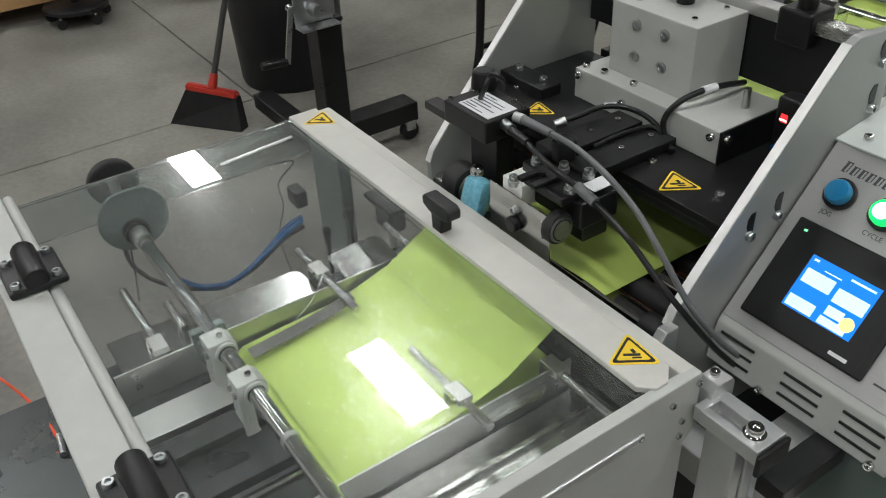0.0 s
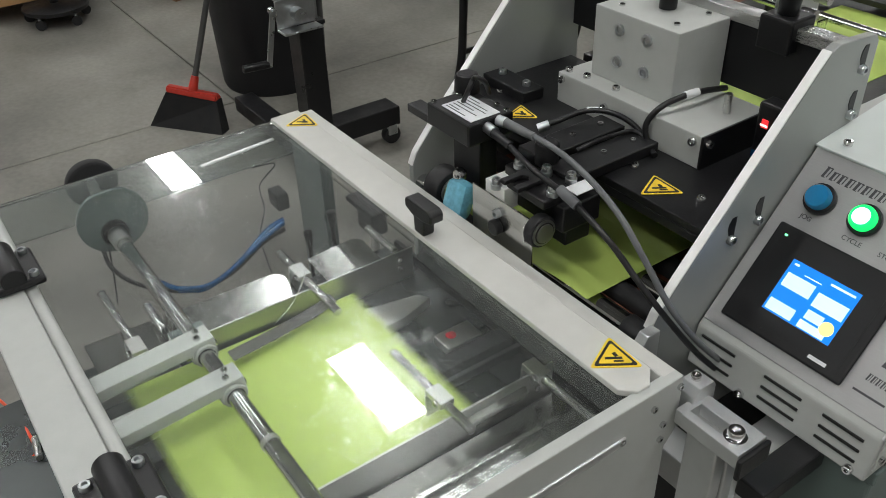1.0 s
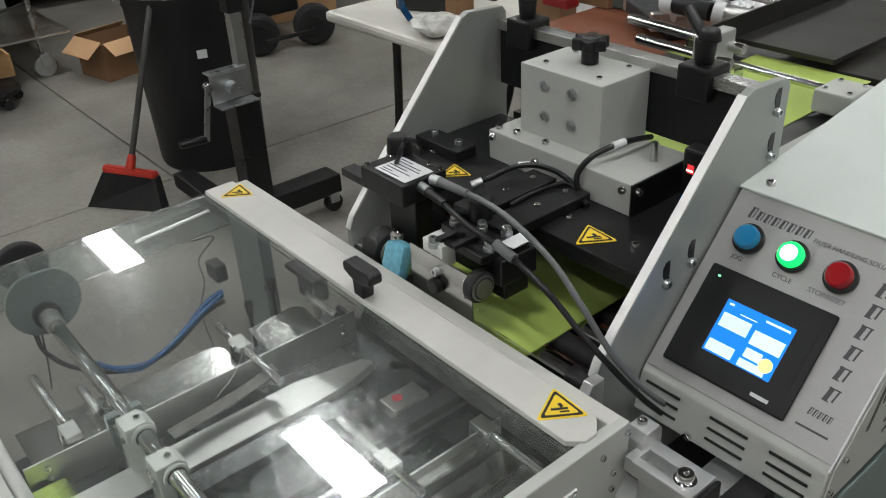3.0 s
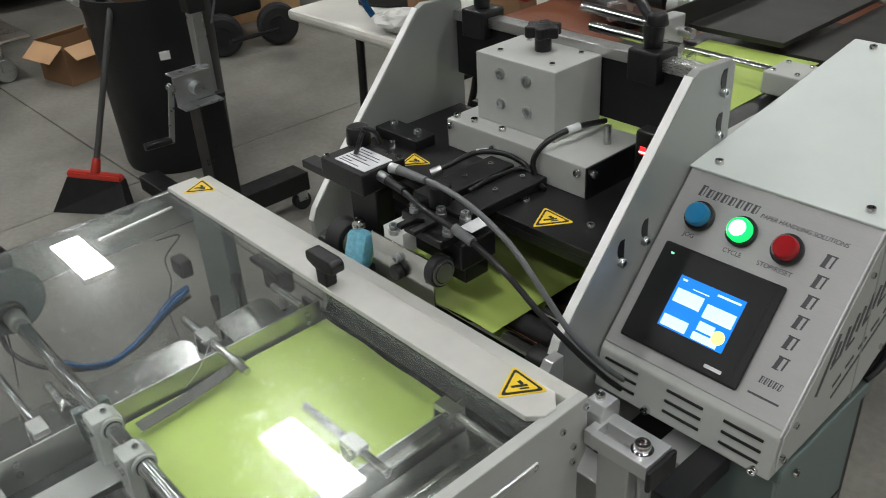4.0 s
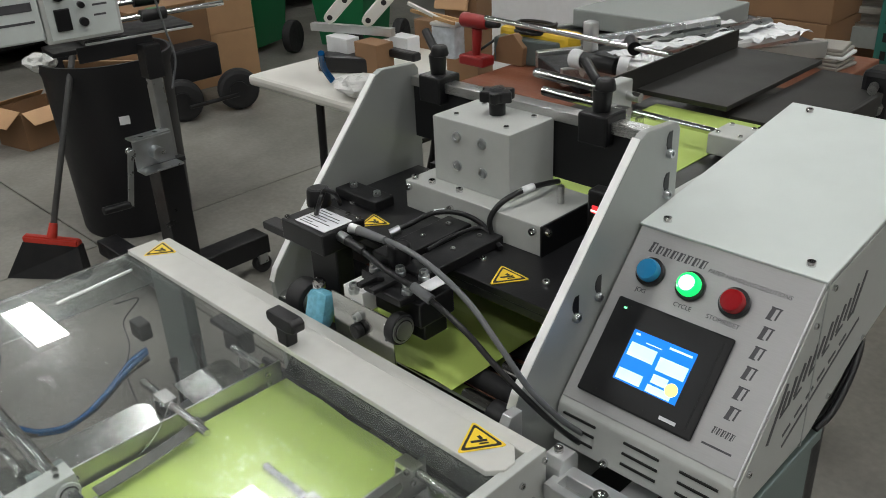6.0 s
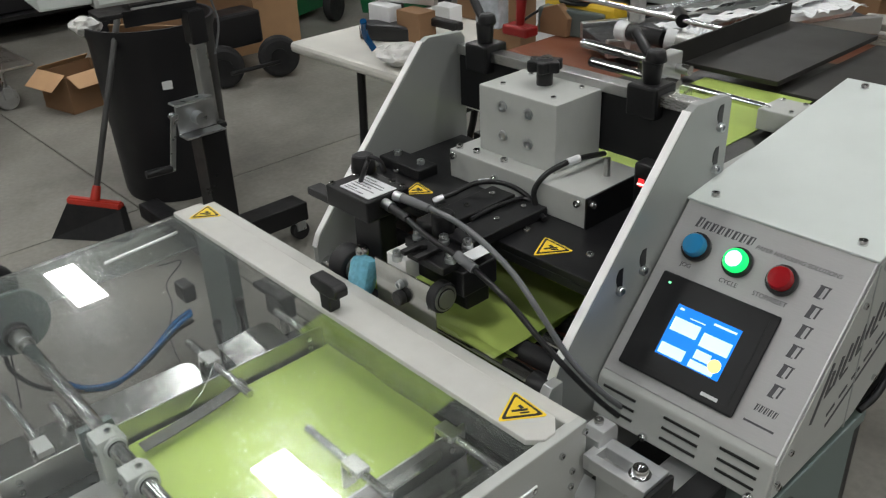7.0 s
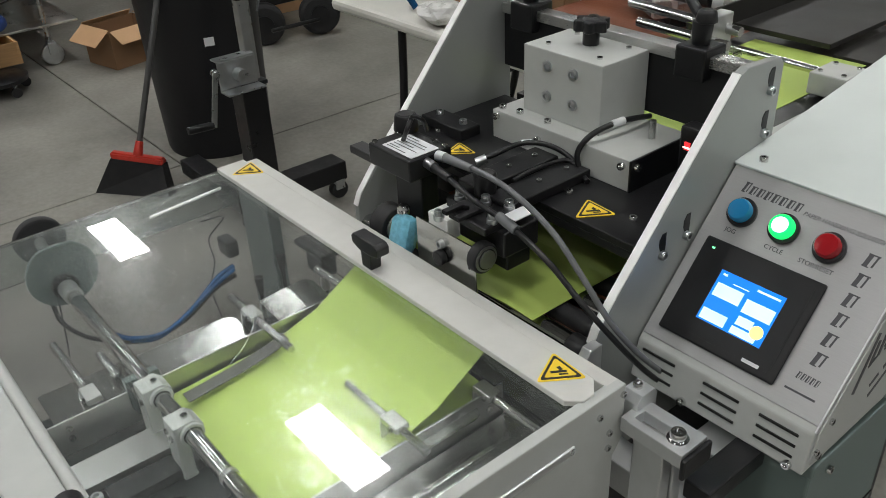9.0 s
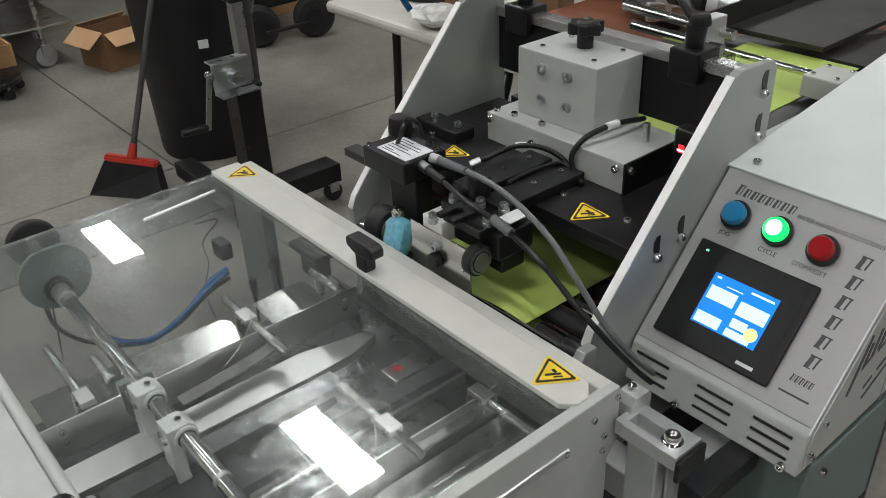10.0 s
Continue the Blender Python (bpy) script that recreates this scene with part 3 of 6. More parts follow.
# ---- hoses and cables of the delivery unit
t = thing("air_hose", "blue and black pneumatic hoses looping beside the bed", "hose", (-0.6, -0.2, 0.9))
part("blue_hose", tube([(-0.582, -0.1, 0.95), (-0.585, -0.125, 0.94), (-0.57, -0.173, 0.92), (-0.553, -0.221, 0.915), (-0.561, -0.257, 0.92), (-0.588, -0.272, 0.92)], 0.0032), HOSEB, t, "blue air hose")
part("blue_hose", tube([(-0.574, -0.104, 0.95), (-0.571, -0.134, 0.94), (-0.563, -0.183, 0.92), (-0.553, -0.229, 0.912), (-0.566, -0.259, 0.915)], 0.0032), HOSEB, t, "blue air hose")
part("black_hose", tube([(-0.567, -0.106, 0.945), (-0.577, -0.135, 0.93), (-0.565, -0.193, 0.91), (-0.578, -0.244, 0.9), (-0.63, -0.29, 0.9), (-0.674, -0.309, 0.91), (-0.693, -0.31, 0.93)], 0.0032), CABLE, t, "black air hose")
part("fitting", bx(-0.642, -0.612, -0.093, -0.075, 0.942, 0.967, 0.003), BLACK, t, "black hose fitting")
part("thin_wire", tube([(-0.684, -0.304, 0.93), (-0.662, -0.312, 0.9), (-0.61, -0.325, 0.9)], 0.0012, 6), CABLE, t)
t = thing("wire_loop", "thin tangled black wire behind the cover", "wire", (-0.7, -0.05, 0.9))
part("wire", tube([(-0.998, 0.025, 0.8), (-0.984, 0.064, 0.8), (-0.964, 0.021, 0.78), (-0.885, -0.008, 0.78), (-0.806, -0.053, 0.78), (-0.662, -0.097, 0.8)], 0.0014, 6), CABLE, t)
t = thing("orange_cable", "thin orange cable hanging past the hinge bar", "cable", (-0.45, -0.5, 0.9))
part("wire", tube([(-0.583, -0.517, 0.92), (-0.506, -0.493, 0.93), (-0.434, -0.476, 0.935), (-0.378, -0.472, 0.94)], 0.0016, 8), ORANGE, t)
part("wire", tube([(-0.371, -0.474, 0.938), (-0.375, -0.493, 0.93), (-0.39, -0.518, 0.92), (-0.399, -0.547, 0.92)], 0.0016, 8), ORANGE, t)
part("plug", cy((-0.389, -0.47, 0.942), (-0.36, -0.473, 0.942), 0.0035, 10), STEEL, t, "steel plug")

# ---- the hinged clear cover
cover = thing("safety_cover", "clear hinged safety cover with a grey edge bar", "machine cover", (-0.33, -0.24, 1.046))
pane = part("pane", bx(-0.678, -0.004, -0.440, -0.040, 1.0405, 1.0455, 0.0008), GLASSC, cover, "clear plastic pane")
pane.visible_shadow = False
pane = part("side_pane", bx(-0.678, -0.673, -0.42, -0.03, 0.986, 1.0400, 0.0008), GLASSD, cover, "clear plastic side pane")
pane.visible_shadow = False
eb = prism([(-0.672, -0.060), (-0.020, -0.060), (-0.008, -0.048), (-0.008, -0.034), (-0.022, -0.0185), (-0.672, -0.0185)], "z", 1.046, 1.0525, 0.001)
part("edge_bar", eb, LGREY, cover, "grey painted edge bar")
kx, ky = -0.316, -0.052
kb = prism([(-0.012, 0.0), (0.010, 0.0), (0.012, 0.020), (0.016, 0.034), (-0.016, 0.034), (-0.013, 0.020)], "y", -0.008, 0.008, 0.002)
bmesh.ops.scale(kb, verts=kb.verts, vec=(0.8, 0.9, 0.8))
bmesh.ops.translate(kb, verts=kb.verts, vec=(kx, ky, 1.0525))
k2 = prism([(-0.030, 0.002), (-0.031, 0.013), (-0.026, 0.017), (0.024, 0.017), (0.031, 0.012), (0.030, 0.0), (0.014, -0.004), (-0.014, -0.004)], "y", -0.0095, 0.0095, 0.0025)
bmesh.ops.scale(k2, verts=k2.verts, vec=(0.8, 0.9, 0.85))
bmesh.ops.translate(k2, verts=k2.verts, vec=(kx, ky, 1.0755))
knob = part("handle", k2, PLASTIC, cover, "black T-shaped handle")
part("stem", kb, PLASTIC, knob)
for hx in (-0.506, -0.152):
    h = bx(hx - 0.034, hx + 0.034, -0.462, -0.404, 1.053, 1.061, 0.003)
    hg = part("hinge", h, PLASTIC, cover, "black plastic hinge with screws")
    part("barrel", cy((hx - 0.033, -0.433, 1.066), (hx + 0.033, -0.433, 1.066), 0.0125, 20, bev=0.002), PLASTIC, hg)
    for sx in (-0.024, 0.024):
        for sy in (-0.453, -0.413):
            shared("screw", SCREWB, hg, (hx + sx, sy, 1.060))
warning_label(cover, (-0.051, -0.0335, 1.0526), 0.042, pose(0, 0, 0, 0, 0, 55))
warning_label(cover, (-0.635, -0.030, 1.0526), 0.040, pose(0, 0, 0, 0, 0, 55))

# ---- the clamp bracket between the units
br = thing("slotted_bracket", "pale slotted aluminium bracket with a clamp nut", "bracket", (0.03, 0.01, 1.0))
part("block", prism([(0.006, 0.995), (0.006, 1.026), (0.012, 1.034), (0.030, 1.034), (0.034, 1.028), (0.034, 0.995)], "x", -0.010, 0.010, 0.001), ALU, br)
s = bx(0.011, 0.071, -0.010, -0.001, 1.003, 1.019, 0.001)
bx(0.011, 0.071, 0.013, 0.027, 1.003, 1.019, 0.001, s)
bx(0.063, 0.071, -0.002, 0.014, 1.003, 1.0188, 0.0, s)
bx(0.004, 0.013, -0.009, 0.026, 1.003, 1.0188, 0.0, s)
part("slotted_plate", s, ALU, br)
part("slot_floor", bx(0.013, 0.064, -0.002, 0.014, 0.999, 1.006, 0), STEEL, br)
part("end_cap", bx(0.071, 0.076, -0.012, 0.029, 0.993, 1.016, 0.002), PLASTIC, br, "black end cap")
part("nut", lathe([(0.010, 1.010), (0.010, 1.0195), (0.0075, 1.0195), (0.0075, 1.0255), (0.0066, 1.0268), (0.0036, 1.0268), (0.0036, 1.0215), (0, 1.0215)], (0.055, 0.006, 0), 24), CHROME, br, "steel clamp screw with a washer")
for p in ((-0.002, 0.020, 1.034),):
    screw(br, p, (0, 0, 1), SCREW5)
post = thing("support_profile", "aluminium T-slot profile post under the bracket", "support post", (0.04, 0.05, 0))
for i, y in enumerate((0.0, 0.02)):
    part("rail", bx(0.012, 0.046, y, y + 0.016, 0.0, 0.995, 0.002), ALU, post)
part("cross_rail", bx(-0.07, 0.10, 0.04, 0.075, 0.86, 0.90, 0.002), ALU, post)
part("cross_rail", bx(0.02, 0.06, 0.075, 0.30, 0.92, 0.95, 0.002), ALU, post)
part("dark_rail", bx(0.058, 0.086, 0.020, 0.11, 0.940, 0.962, 0.002), BLACK, post)
for z in (0.905, 0.865, 0.825):
    part("profile_rib", bx(0.050, 0.110, 0.035, 0.060, z, z + 0.018, 0.002), ALU, post, "slim aluminium profile rib")

# ---- the creasing unit
crease = thing("creasing_machine", "grey and black paper creasing machine", "paper machine", (-0.28, 0.18, 0))
PL = [(0.042, 0.86), (0.040, 1.030), (0.047, 1.045), (0.071, 1.074), (0.237, 1.257), (0.248, 1.262), (0.307, 1.258), (0.313, 1.25), (0.313, 0.86)]
for x in (-0.487, -0.082):
    pl = part("side_plate", prism(PL, "x", x, x + 0.010, 0.0012), PLATE, crease, "grey side plate with bright edges")
    # thin strips added along the sloping edge carry its painted highlight
    part("edge_highlight", prism([(0.0705, 1.0745), (0.2365, 1.2575), (0.2355, 1.2585), (0.0695, 1.0755)], "x", x + 0.0002, x + 0.0098, 0), EDGE, pl)
    part("edge_highlight", prism([(0.0395, 1.031), (0.0465, 1.0458), (0.0705, 1.0745), (0.0695, 1.0755), (0.0455, 1.0468), (0.0385, 1.031)], "x", x + 0.0002, x + 0.0098, 0), EDGE, pl)
    if x > -0.2:
        for y, z in ((0.292, 1.235), (0.292, 1.188), (0.173, 1.112), (0.135, 1.104)):
            part("slot", prism([(y - 0.005, z + 0.002), (y - 0.005, z + 0.010), (y - 0.001, z + 0.016), (y + 0.005, z + 0.016), (y + 0.005, z - 0.006), (y - 0.001, z - 0.006)], "x", x + 0.0095, x + 0.0106), BLACK, pl)
            screw(pl, (x + 0.010, y, z - 0.008), (1, 0, 0), SCREWB)
part("bottom_plate", bx(-0.475, -0.083, 0.05, 0.31, 0.985, 0.995, 0.001), BLACK, crease)
part("deck", bx(-0.475, -0.083, 0.105, 0.30, 1.104, 1.113, 0.001), BLACK, crease, "black deck plate")
part("deck_front", bx(-0.475, -0.083, 0.105, 0.111, 1.094, 1.104, 0.001), BLACK, crease)
part("back_wall", bx(-0.475, -0.083, 0.300, 0.306, 1.157, 1.232, 0.001), BLACK, crease, "black back wall")
part("cross_rail", bx(-0.475, -0.083, 0.296, 0.318, 1.230, 1.243, 0.001), STEEL, crease, "dark steel cross rail")
base = part("base_block", bx(-0.380, -0.162, 0.190, 0.295, 1.113, 1.150, 0.0012), GREY, crease, "grey painted base block")
part("end_cheek", bx(-0.1625, -0.1595, 0.189, 0.296, 1.1125, 1.1505, 0.0008), BLACK, base, "black end cheek")
blk = part("drive_block", bx(-0.353, -0.230, 0.217, 0.298, 1.150, 1.233, 0.0012), GREY, crease, "grey painted drive block")
for x in (-0.313, -0.272):
    for z in (1.177, 1.214):
        screw(blk, (x, 0.217, z), (0, -1, 0), SCREW8)
for x, y in ((-0.33, 0.235), (-0.25, 0.235), (-0.33, 0.285), (-0.25, 0.285)):
    screw(blk, (x, y, 1.2325), (0, 0, 1), SCREW4)
for x, y in ((-0.372, 0.20), (-0.345, 0.203), (-0.30, 0.205)):
    screw(base, (x, y, 1.150), (0, 0, 1), SCREW5)
for x, z in ((-0.30, 1.133), (-0.172, 1.142), (-0.372, 1.143)):
    screw(base, (x, 0.190, z), (0, -1, 0), SCREW5)
for y, z in ((0.197, 1.142), (0.285, 1.142)):
    screw(base, (-0.1595, y, z), (1, 0, 0), SCREW5)
part("pin", cy((-0.185, 0.255, 1.15), (-0.185, 0.255, 1.172), 0.004, 12), STEEL, base)
star = bmesh.new()
pts = []
for i in range(60):
    a = 2 * math.pi * i / 60
    r = 0.0188 + 0.0034 * math.cos(6 * a)
    pts.append((-0.293 + r * math.cos(a), 0.268 + r * math.sin(a)))
prism(pts, "z", 1.250, 1.263, 0.0015, star)
cy((-0.293, 0.268, 1.263), (-0.293, 0.268, 1.2655), 0.011, 20, 0.008, 0, star)
kn = part("star_knob", star, PLASTIC, crease, "black star knob")
part("stem", cy((-0.293, 0.268, 1.2325), (-0.293, 0.268, 1.251), 0.010, 20, bev=0.001), BLACK, kn)
part("insert", cy((-0.293, 0.268, 1.2650), (-0.293, 0.268, 1.2668), 0.0045, 12), CHROME, kn)
for x in (-0.430, -0.168):
    cl = part("rail_clamp", bx(x - 0.020, x + 0.020, 0.286, 0.326, 1.215, 1.252, 0.003), BLACK, crease, "black rail clamp with lever")
    lv = cy((x, 0.305, 1.25), (x, 0.305, 1.278), 0.010, 18, 0.012, 0.002)
    part("lever_hub", lv, PLASTIC, cl)
    part("lever_arm", tube([(x, 0.305, 1.278), (x - 0.016, 0.312, 1.286), (x - 0.036, 0.320, 1.300)], 0.0060, 10), PLASTIC, cl)
    part("lever_knob", cy((x + 0.004, 0.305, 1.276), (x + 0.004, 0.305, 1.290), 0.013, 10, 0.010, 0.003), PLASTIC, cl)
warning_label(crease, (-0.377, 0.131, 1.1135), 0.036, pose(0, 0, 0, 0, 0, 50))
warning_label(crease, (-0.160, 0.131, 1.1135), 0.040, pose(0, 0, 0, 0, 0, 55))
for x, y in ((-0.118, 0.145), (-0.118, 0.20), (-0.205, 0.142), (-0.42, 0.17), (-0.44, 0.15)):
    screw(crease, (x, y, 1.113), (0, 0, 1), SCREW5)
for i, (y, z, r) in enumerate(((0.052, 1.003, 0.013), (0.085, 1.006, 0.012), (0.118, 1.004, 0.013), (0.160, 1.004, 0.013))):
    ro = part("roller", cy((-0.474, y, z), (-0.083, y, z), r, 24, bev=0.001), CHROME if i in (0, 2) else RUBBER, crease, "feed roller across the paper path")
    part("journal", cy((-0.112, y, z), (-0.083, y, z), r * 1.15, 20), BLACK, ro)
part("lower_tray", bx(-0.47, -0.095, 0.055, 0.30, 0.996, 1.0, 0), TOP, crease, "brown lower tray")
part("ear", prism([(0.012, 0.985), (0.012, 1.02), (0.024, 1.038), (0.04, 1.038), (0.04, 0.985)], "x", -0.074, -0.062, 0.001), ALU, crease, "aluminium mounting ear")
screw(crease, (-0.062, 0.026, 1.008), (1, 0, 0), SCREW5)

# creasing head and sensors over the paper
head = part("head", bx(-0.262, -0.190, 0.030, 0.080, 1.082, 1.112, 0.002), BLACK, crease, "black creasing head with bolts")
part("clamp_plate", bx(-0.258, -0.200, 0.012, 0.062, 1.112, 1.121, 0.0015), BLACK, head)
part("lower_block", bx(-0.236, -0.196, 0.040, 0.074, 1.060, 1.082, 0.002), BLACK, head, "black block over the paper")
part("steel_block", bx(-0.294, -0.262, 0.013, 0.052, 1.080, 1.106, 0.001), EDGE, head, "bright steel block")
part("white_tag", bx(-0.208, -0.190, 0.046, 0.074, 1.1212, 1.1222, 0.0), WHITE, head)
w = part("creasing_wheel", cy((-0.214, 0.015, 1.084), (-0.202, 0.015, 1.084), 0.0175, 32, bev=0.002), RUBBER, head, "black wheel with a steel hub")
part("hub", cy((-0.2022, 0.015, 1.084), (-0.2007, 0.015, 1.084), 0.0145, 24), STEEL, head)
part("groove", cy((-0.2007, 0.015, 1.084), (-0.2002, 0.015, 1.084), 0.0120, 24), INK, head)
part("cap", cy((-0.2002, 0.015, 1.084), (-0.1990, 0.015, 1.084), 0.0105, 24), SATIN, head)
for x, y, z in ((-0.276, 0.044, 1.116), (-0.240, 0.050, 1.121), (-0.214, 0.060, 1.121), (-0.206, 0.028, 1.121), (-0.274, 0.012, 1.104)):
    part("spacer", cy((x, y, z - 0.001), (x, y, z + 0.005), 0.0062, 14, bev=0.0006), GALV, head)
    screw(head, (x, y, z + 0.005), (0, 0, 1), SCREWB)
part("clamp_shoe", bx(-0.290, -0.264, 0.036, 0.062, 1.104, 1.116, 0.0015), BLACK, head)
part("slotted_lug", prism([(-0.256, 0.002), (-0.248, 0.002), (-0.248, 0.024), (-0.242, 0.028), (-0.236, 0.024), (-0.236, 0.002), (-0.228, 0.002), (-0.228, 0.040), (-0.256, 0.040)], "z", 1.1215, 1.1265, 0.0008), BLACK, head)
part("knob", cy((-0.256, 0.064, 1.122), (-0.256, 0.064, 1.148), 0.0125, 12, 0.0135, 0.003), PLASTIC, head)
part("stripper_plate", bx(-0.312, -0.212, 0.0090, 0.0115, 1.026, 1.094, 0.001), STEELY, head, "thin steel stripper plate")
screw(head, (-0.266, 0.0090, 1.078), (0, -1, 0), SCREWB)
part("thumb_knob", cy((-0.266, 0.009, 1.062), (-0.266, 0.000, 1.062), 0.009, 16, bev=0.002), PLASTIC, head)
for x in (-0.220, -0.2195):
    screw(head, (x, 0.0090, 1.084 if x < -0.2197 else 1.068), (0, -1, 0), SCREW4)
for x0, x1, y0, y1 in ((-0.300, -0.262, 0.062, 0.185), (-0.250, -0.212, 0.058, 0.185)):
    b = bx(x0, x1, y0, y1, 1.114, 1.126, 0.0015)
    part("arm", b, BLACK, head, "flat black arm")
    for y in (y0 + 0.02, y1 - 0.02, (y0 + y1) / 2):
        screw(head, ((x0 + x1) / 2, y, 1.126), (0, 0, 1), SCREW4)

sens = thing("sensor_box", "black sensor amplifier box with a white printed label", "sensor", (-0.36, 0.04, 1.12))
part("case", bx(-0.408, -0.330, 0.018, 0.080, 1.124, 1.150, 0.002), PLASTIC, sens)
lb = part("label", bx(-0.390, -0.336, 0.026, 0.066, 1.150, 1.1508, 0), WHITE, sens, "white printed label")
for i, (y, l) in enumerate(((0.061, 0.020), (0.056, 0.040), (0.0505, 0.044), (0.045, 0.030), (0.0395, 0.042), (0.034, 0.018), (0.030, 0.034))):
    part("print_line", bx(-0.386, -0.386 + l, y - 0.0006, y + 0.0006, 1.1508, 1.1511, 0), DINK, lb)
for x, y in ((-0.402, 0.024), (-0.400, 0.058), (-0.335, 0.074), (-0.352, 0.074)):
    screw(sens, (x, y, 1.150), (0, 0, 1), SCREW4)
part("post", cy((-0.404, 0.072, 1.148), (-0.404, 0.072, 1.172), 0.0155, 18, 0.0135, 0.004), PLASTIC, sens, "black knob")
part("mount", bx(-0.452, -0.40, 0.020, 0.040, 1.122, 1.132, 0.0015), BLACK, sens)
mb = part("mount_bar", bx(-0.475, -0.395, 0.150, 0.182, 1.113, 1.127, 0.0015), BLACK, sens)
for x in (-0.458, -0.412):
    screw(mb, (x, 0.168, 1.127), (0, 0, 1), SCREWB)
part("column", bx(-0.396, -0.345, 0.045, 0.07, 1.03, 1.118, 0.002), BLACK, sens)
ws = thing("blue_sensor", "translucent blue photo sensor on a black bracket", "sensor", (-0.36, 0.0, 1.04))
b = bx(-0.017, 0.017, -0.012, 0.012, -0.026, 0.021, 0.0105, None, pose(0, 0, 0, -20, 0, 8))
bmesh.ops.translate(b, verts=b.verts, vec=(-0.344, 0.014, 1.058))
for f in b.faces:
    f.smooth = True
part("case", b, SENSB, ws)
part("cap", lathe([(0.008, 0), (0.008, 0.006), (0.005, 0.010), (0, 0.011)], (-0.352, 0.022, 1.078), 14), CHROME, ws, "bright round cap")
part("led", cy((-0.338, -0.0005, 1.042), (-0.338, -0.0045, 1.040), 0.0035, 12), LEDG, ws, "small lit indicator")
part("bracket", bx(-0.367, -0.306, -0.004, 0.03, 1.024, 1.030, 0.0015), BLACK, ws)
part("coupling", cy((-0.405, 0.03, 1.045), (-0.378, 0.03, 1.045), 0.024, 24, bev=0.003), RUBBER, ws, "black round coupling")
part("coupling_face", cy((-0.378, 0.03, 1.045), (-0.375, 0.03, 1.045), 0.017, 24, bev=0.001), STEEL, ws)
t = thing("photo_eye", "dark sensor with a glowing red display by the side plate", "sensor", (-0.13, 0.25, 1.113))
part("bracket", tube([(-0.126, 0.275, 1.113), (-0.122, 0.272, 1.15), (-0.112, 0.280, 1.19), (-0.108, 0.298, 1.215)], 0.010, 12), PLASTIC, t)
part("case", bx(-0.142, -0.116, 0.246, 0.268, 1.113, 1.182, 0.003), PLASTIC, t)
part("display", bx(-0.134, -0.127, 0.2445, 0.2462, 1.156, 1.165, 0), REDLED, t, "red lit display")
part("readout", bx(-0.1350, -0.1265, 0.2438, 0.2445, 1.158, 1.160, 0), LEDW, t)
part("clip", bx(-0.140, -0.126, 0.244, 0.250, 1.120, 1.128, 0.001), HOSEB, t)

# cables
t = thing("sensor_cable", "grey sensor cable arching down to the control box", "cable", (-0.2, 0.0, 1.1), "sensor cables")
part("sheath", tube([(-0.321, 0.053, 1.15), (-0.287, 0.055, 1.152), (-0.221, 0.046, 1.158), (-0.165, 0.036, 1.155), (-0.118, 0.03, 1.14), (-0.083, 0.029, 1.112), (-0.058, 0.044, 1.065), (-0.043, 0.073, 1.02), (-0.037, 0.113, 0.975)], 0.0031), CABLEG, t)
part("connector", cy((-0.314, 0.055, 1.15), (-0.262, 0.051, 1.155), 0.0056, 14, 0.0042), CABLEG, t)
part("ferrule", cy((-0.323, 0.053, 1.15), (-0.312, 0.055, 1.15), 0.0060, 14), GALV, t, "metal ferrule")
t = thing("sensor_cable", "black sensor cable with a pale sleeve, running to the control box", "cable", (-0.2, 0.0, 1.1), "sensor cables")
part("sheath", tube([(-0.328, 0.045, 1.142), (-0.288, 0.036, 1.142), (-0.232, 0.026, 1.138), (-0.178, 0.026, 1.13), (-0.125, 0.027, 1.11), (-0.088, 0.033, 1.08), (-0.058, 0.044, 1.05), (-0.044, 0.079, 1.0), (-0.036, 0.123, 0.95)], 0.0031), CABLE, t)
part("connector", cy((-0.332, 0.043, 1.142), (-0.28, 0.035, 1.142), 0.0056, 14, 0.0045), CABLE, t)
part("ferrule", cy((-0.336, 0.044, 1.142), (-0.314, 0.041, 1.142), 0.0062, 14), GALV, t, "metal ferrule")
part("sleeve", cy((-0.194, 0.026, 1.134), (-0.168, 0.026, 1.128), 0.0055, 12), CABLEG, t, "pale cable sleeve")
t = thing("motor_cable", "short black cable with white markers over the deck", "cable", (-0.3, 0.15, 1.12), "deck cables")
part("sheath", tube([(-0.326, 0.117, 1.122), (-0.314, 0.13, 1.128), (-0.296, 0.155, 1.14), (-0.273, 0.175, 1.14), (-0.248, 0.186, 1.13), (-0.219, 0.178, 1.12)], 0.0032), CABLE, t)
part("plug", cy((-0.324, 0.111, 1.121), (-0.318, 0.122, 1.125), 0.0055, 12), GALV, t)
part("marker", cy((-0.296, 0.157, 1.14), (-0.288, 0.167, 1.14), 0.0042, 12), WHITE, t, "white cable marker")
t = thing("motor_cable", "short black cable with white markers over the deck", "cable", (-0.22, 0.18, 1.12), "deck cables")
part("sheath", tube([(-0.205, 0.172, 1.117), (-0.224, 0.180, 1.122), (-0.230, 0.182, 1.142), (-0.224, 0.196, 1.160), (-0.216, 0.225, 1.168), (-0.214, 0.252, 1.166), (-0.216, 0.290, 1.158)], 0.0034), CABLE, t)
part("marker", cy((-0.2165, 0.222, 1.1678), (-0.2142, 0.240, 1.1680), 0.0044, 12), WHITE, t, "white cable marker")
t = thing("sensor_lead", "thin black lead looping over the sensor box", "cable", (-0.38, 0.05, 1.15), "deck cables")
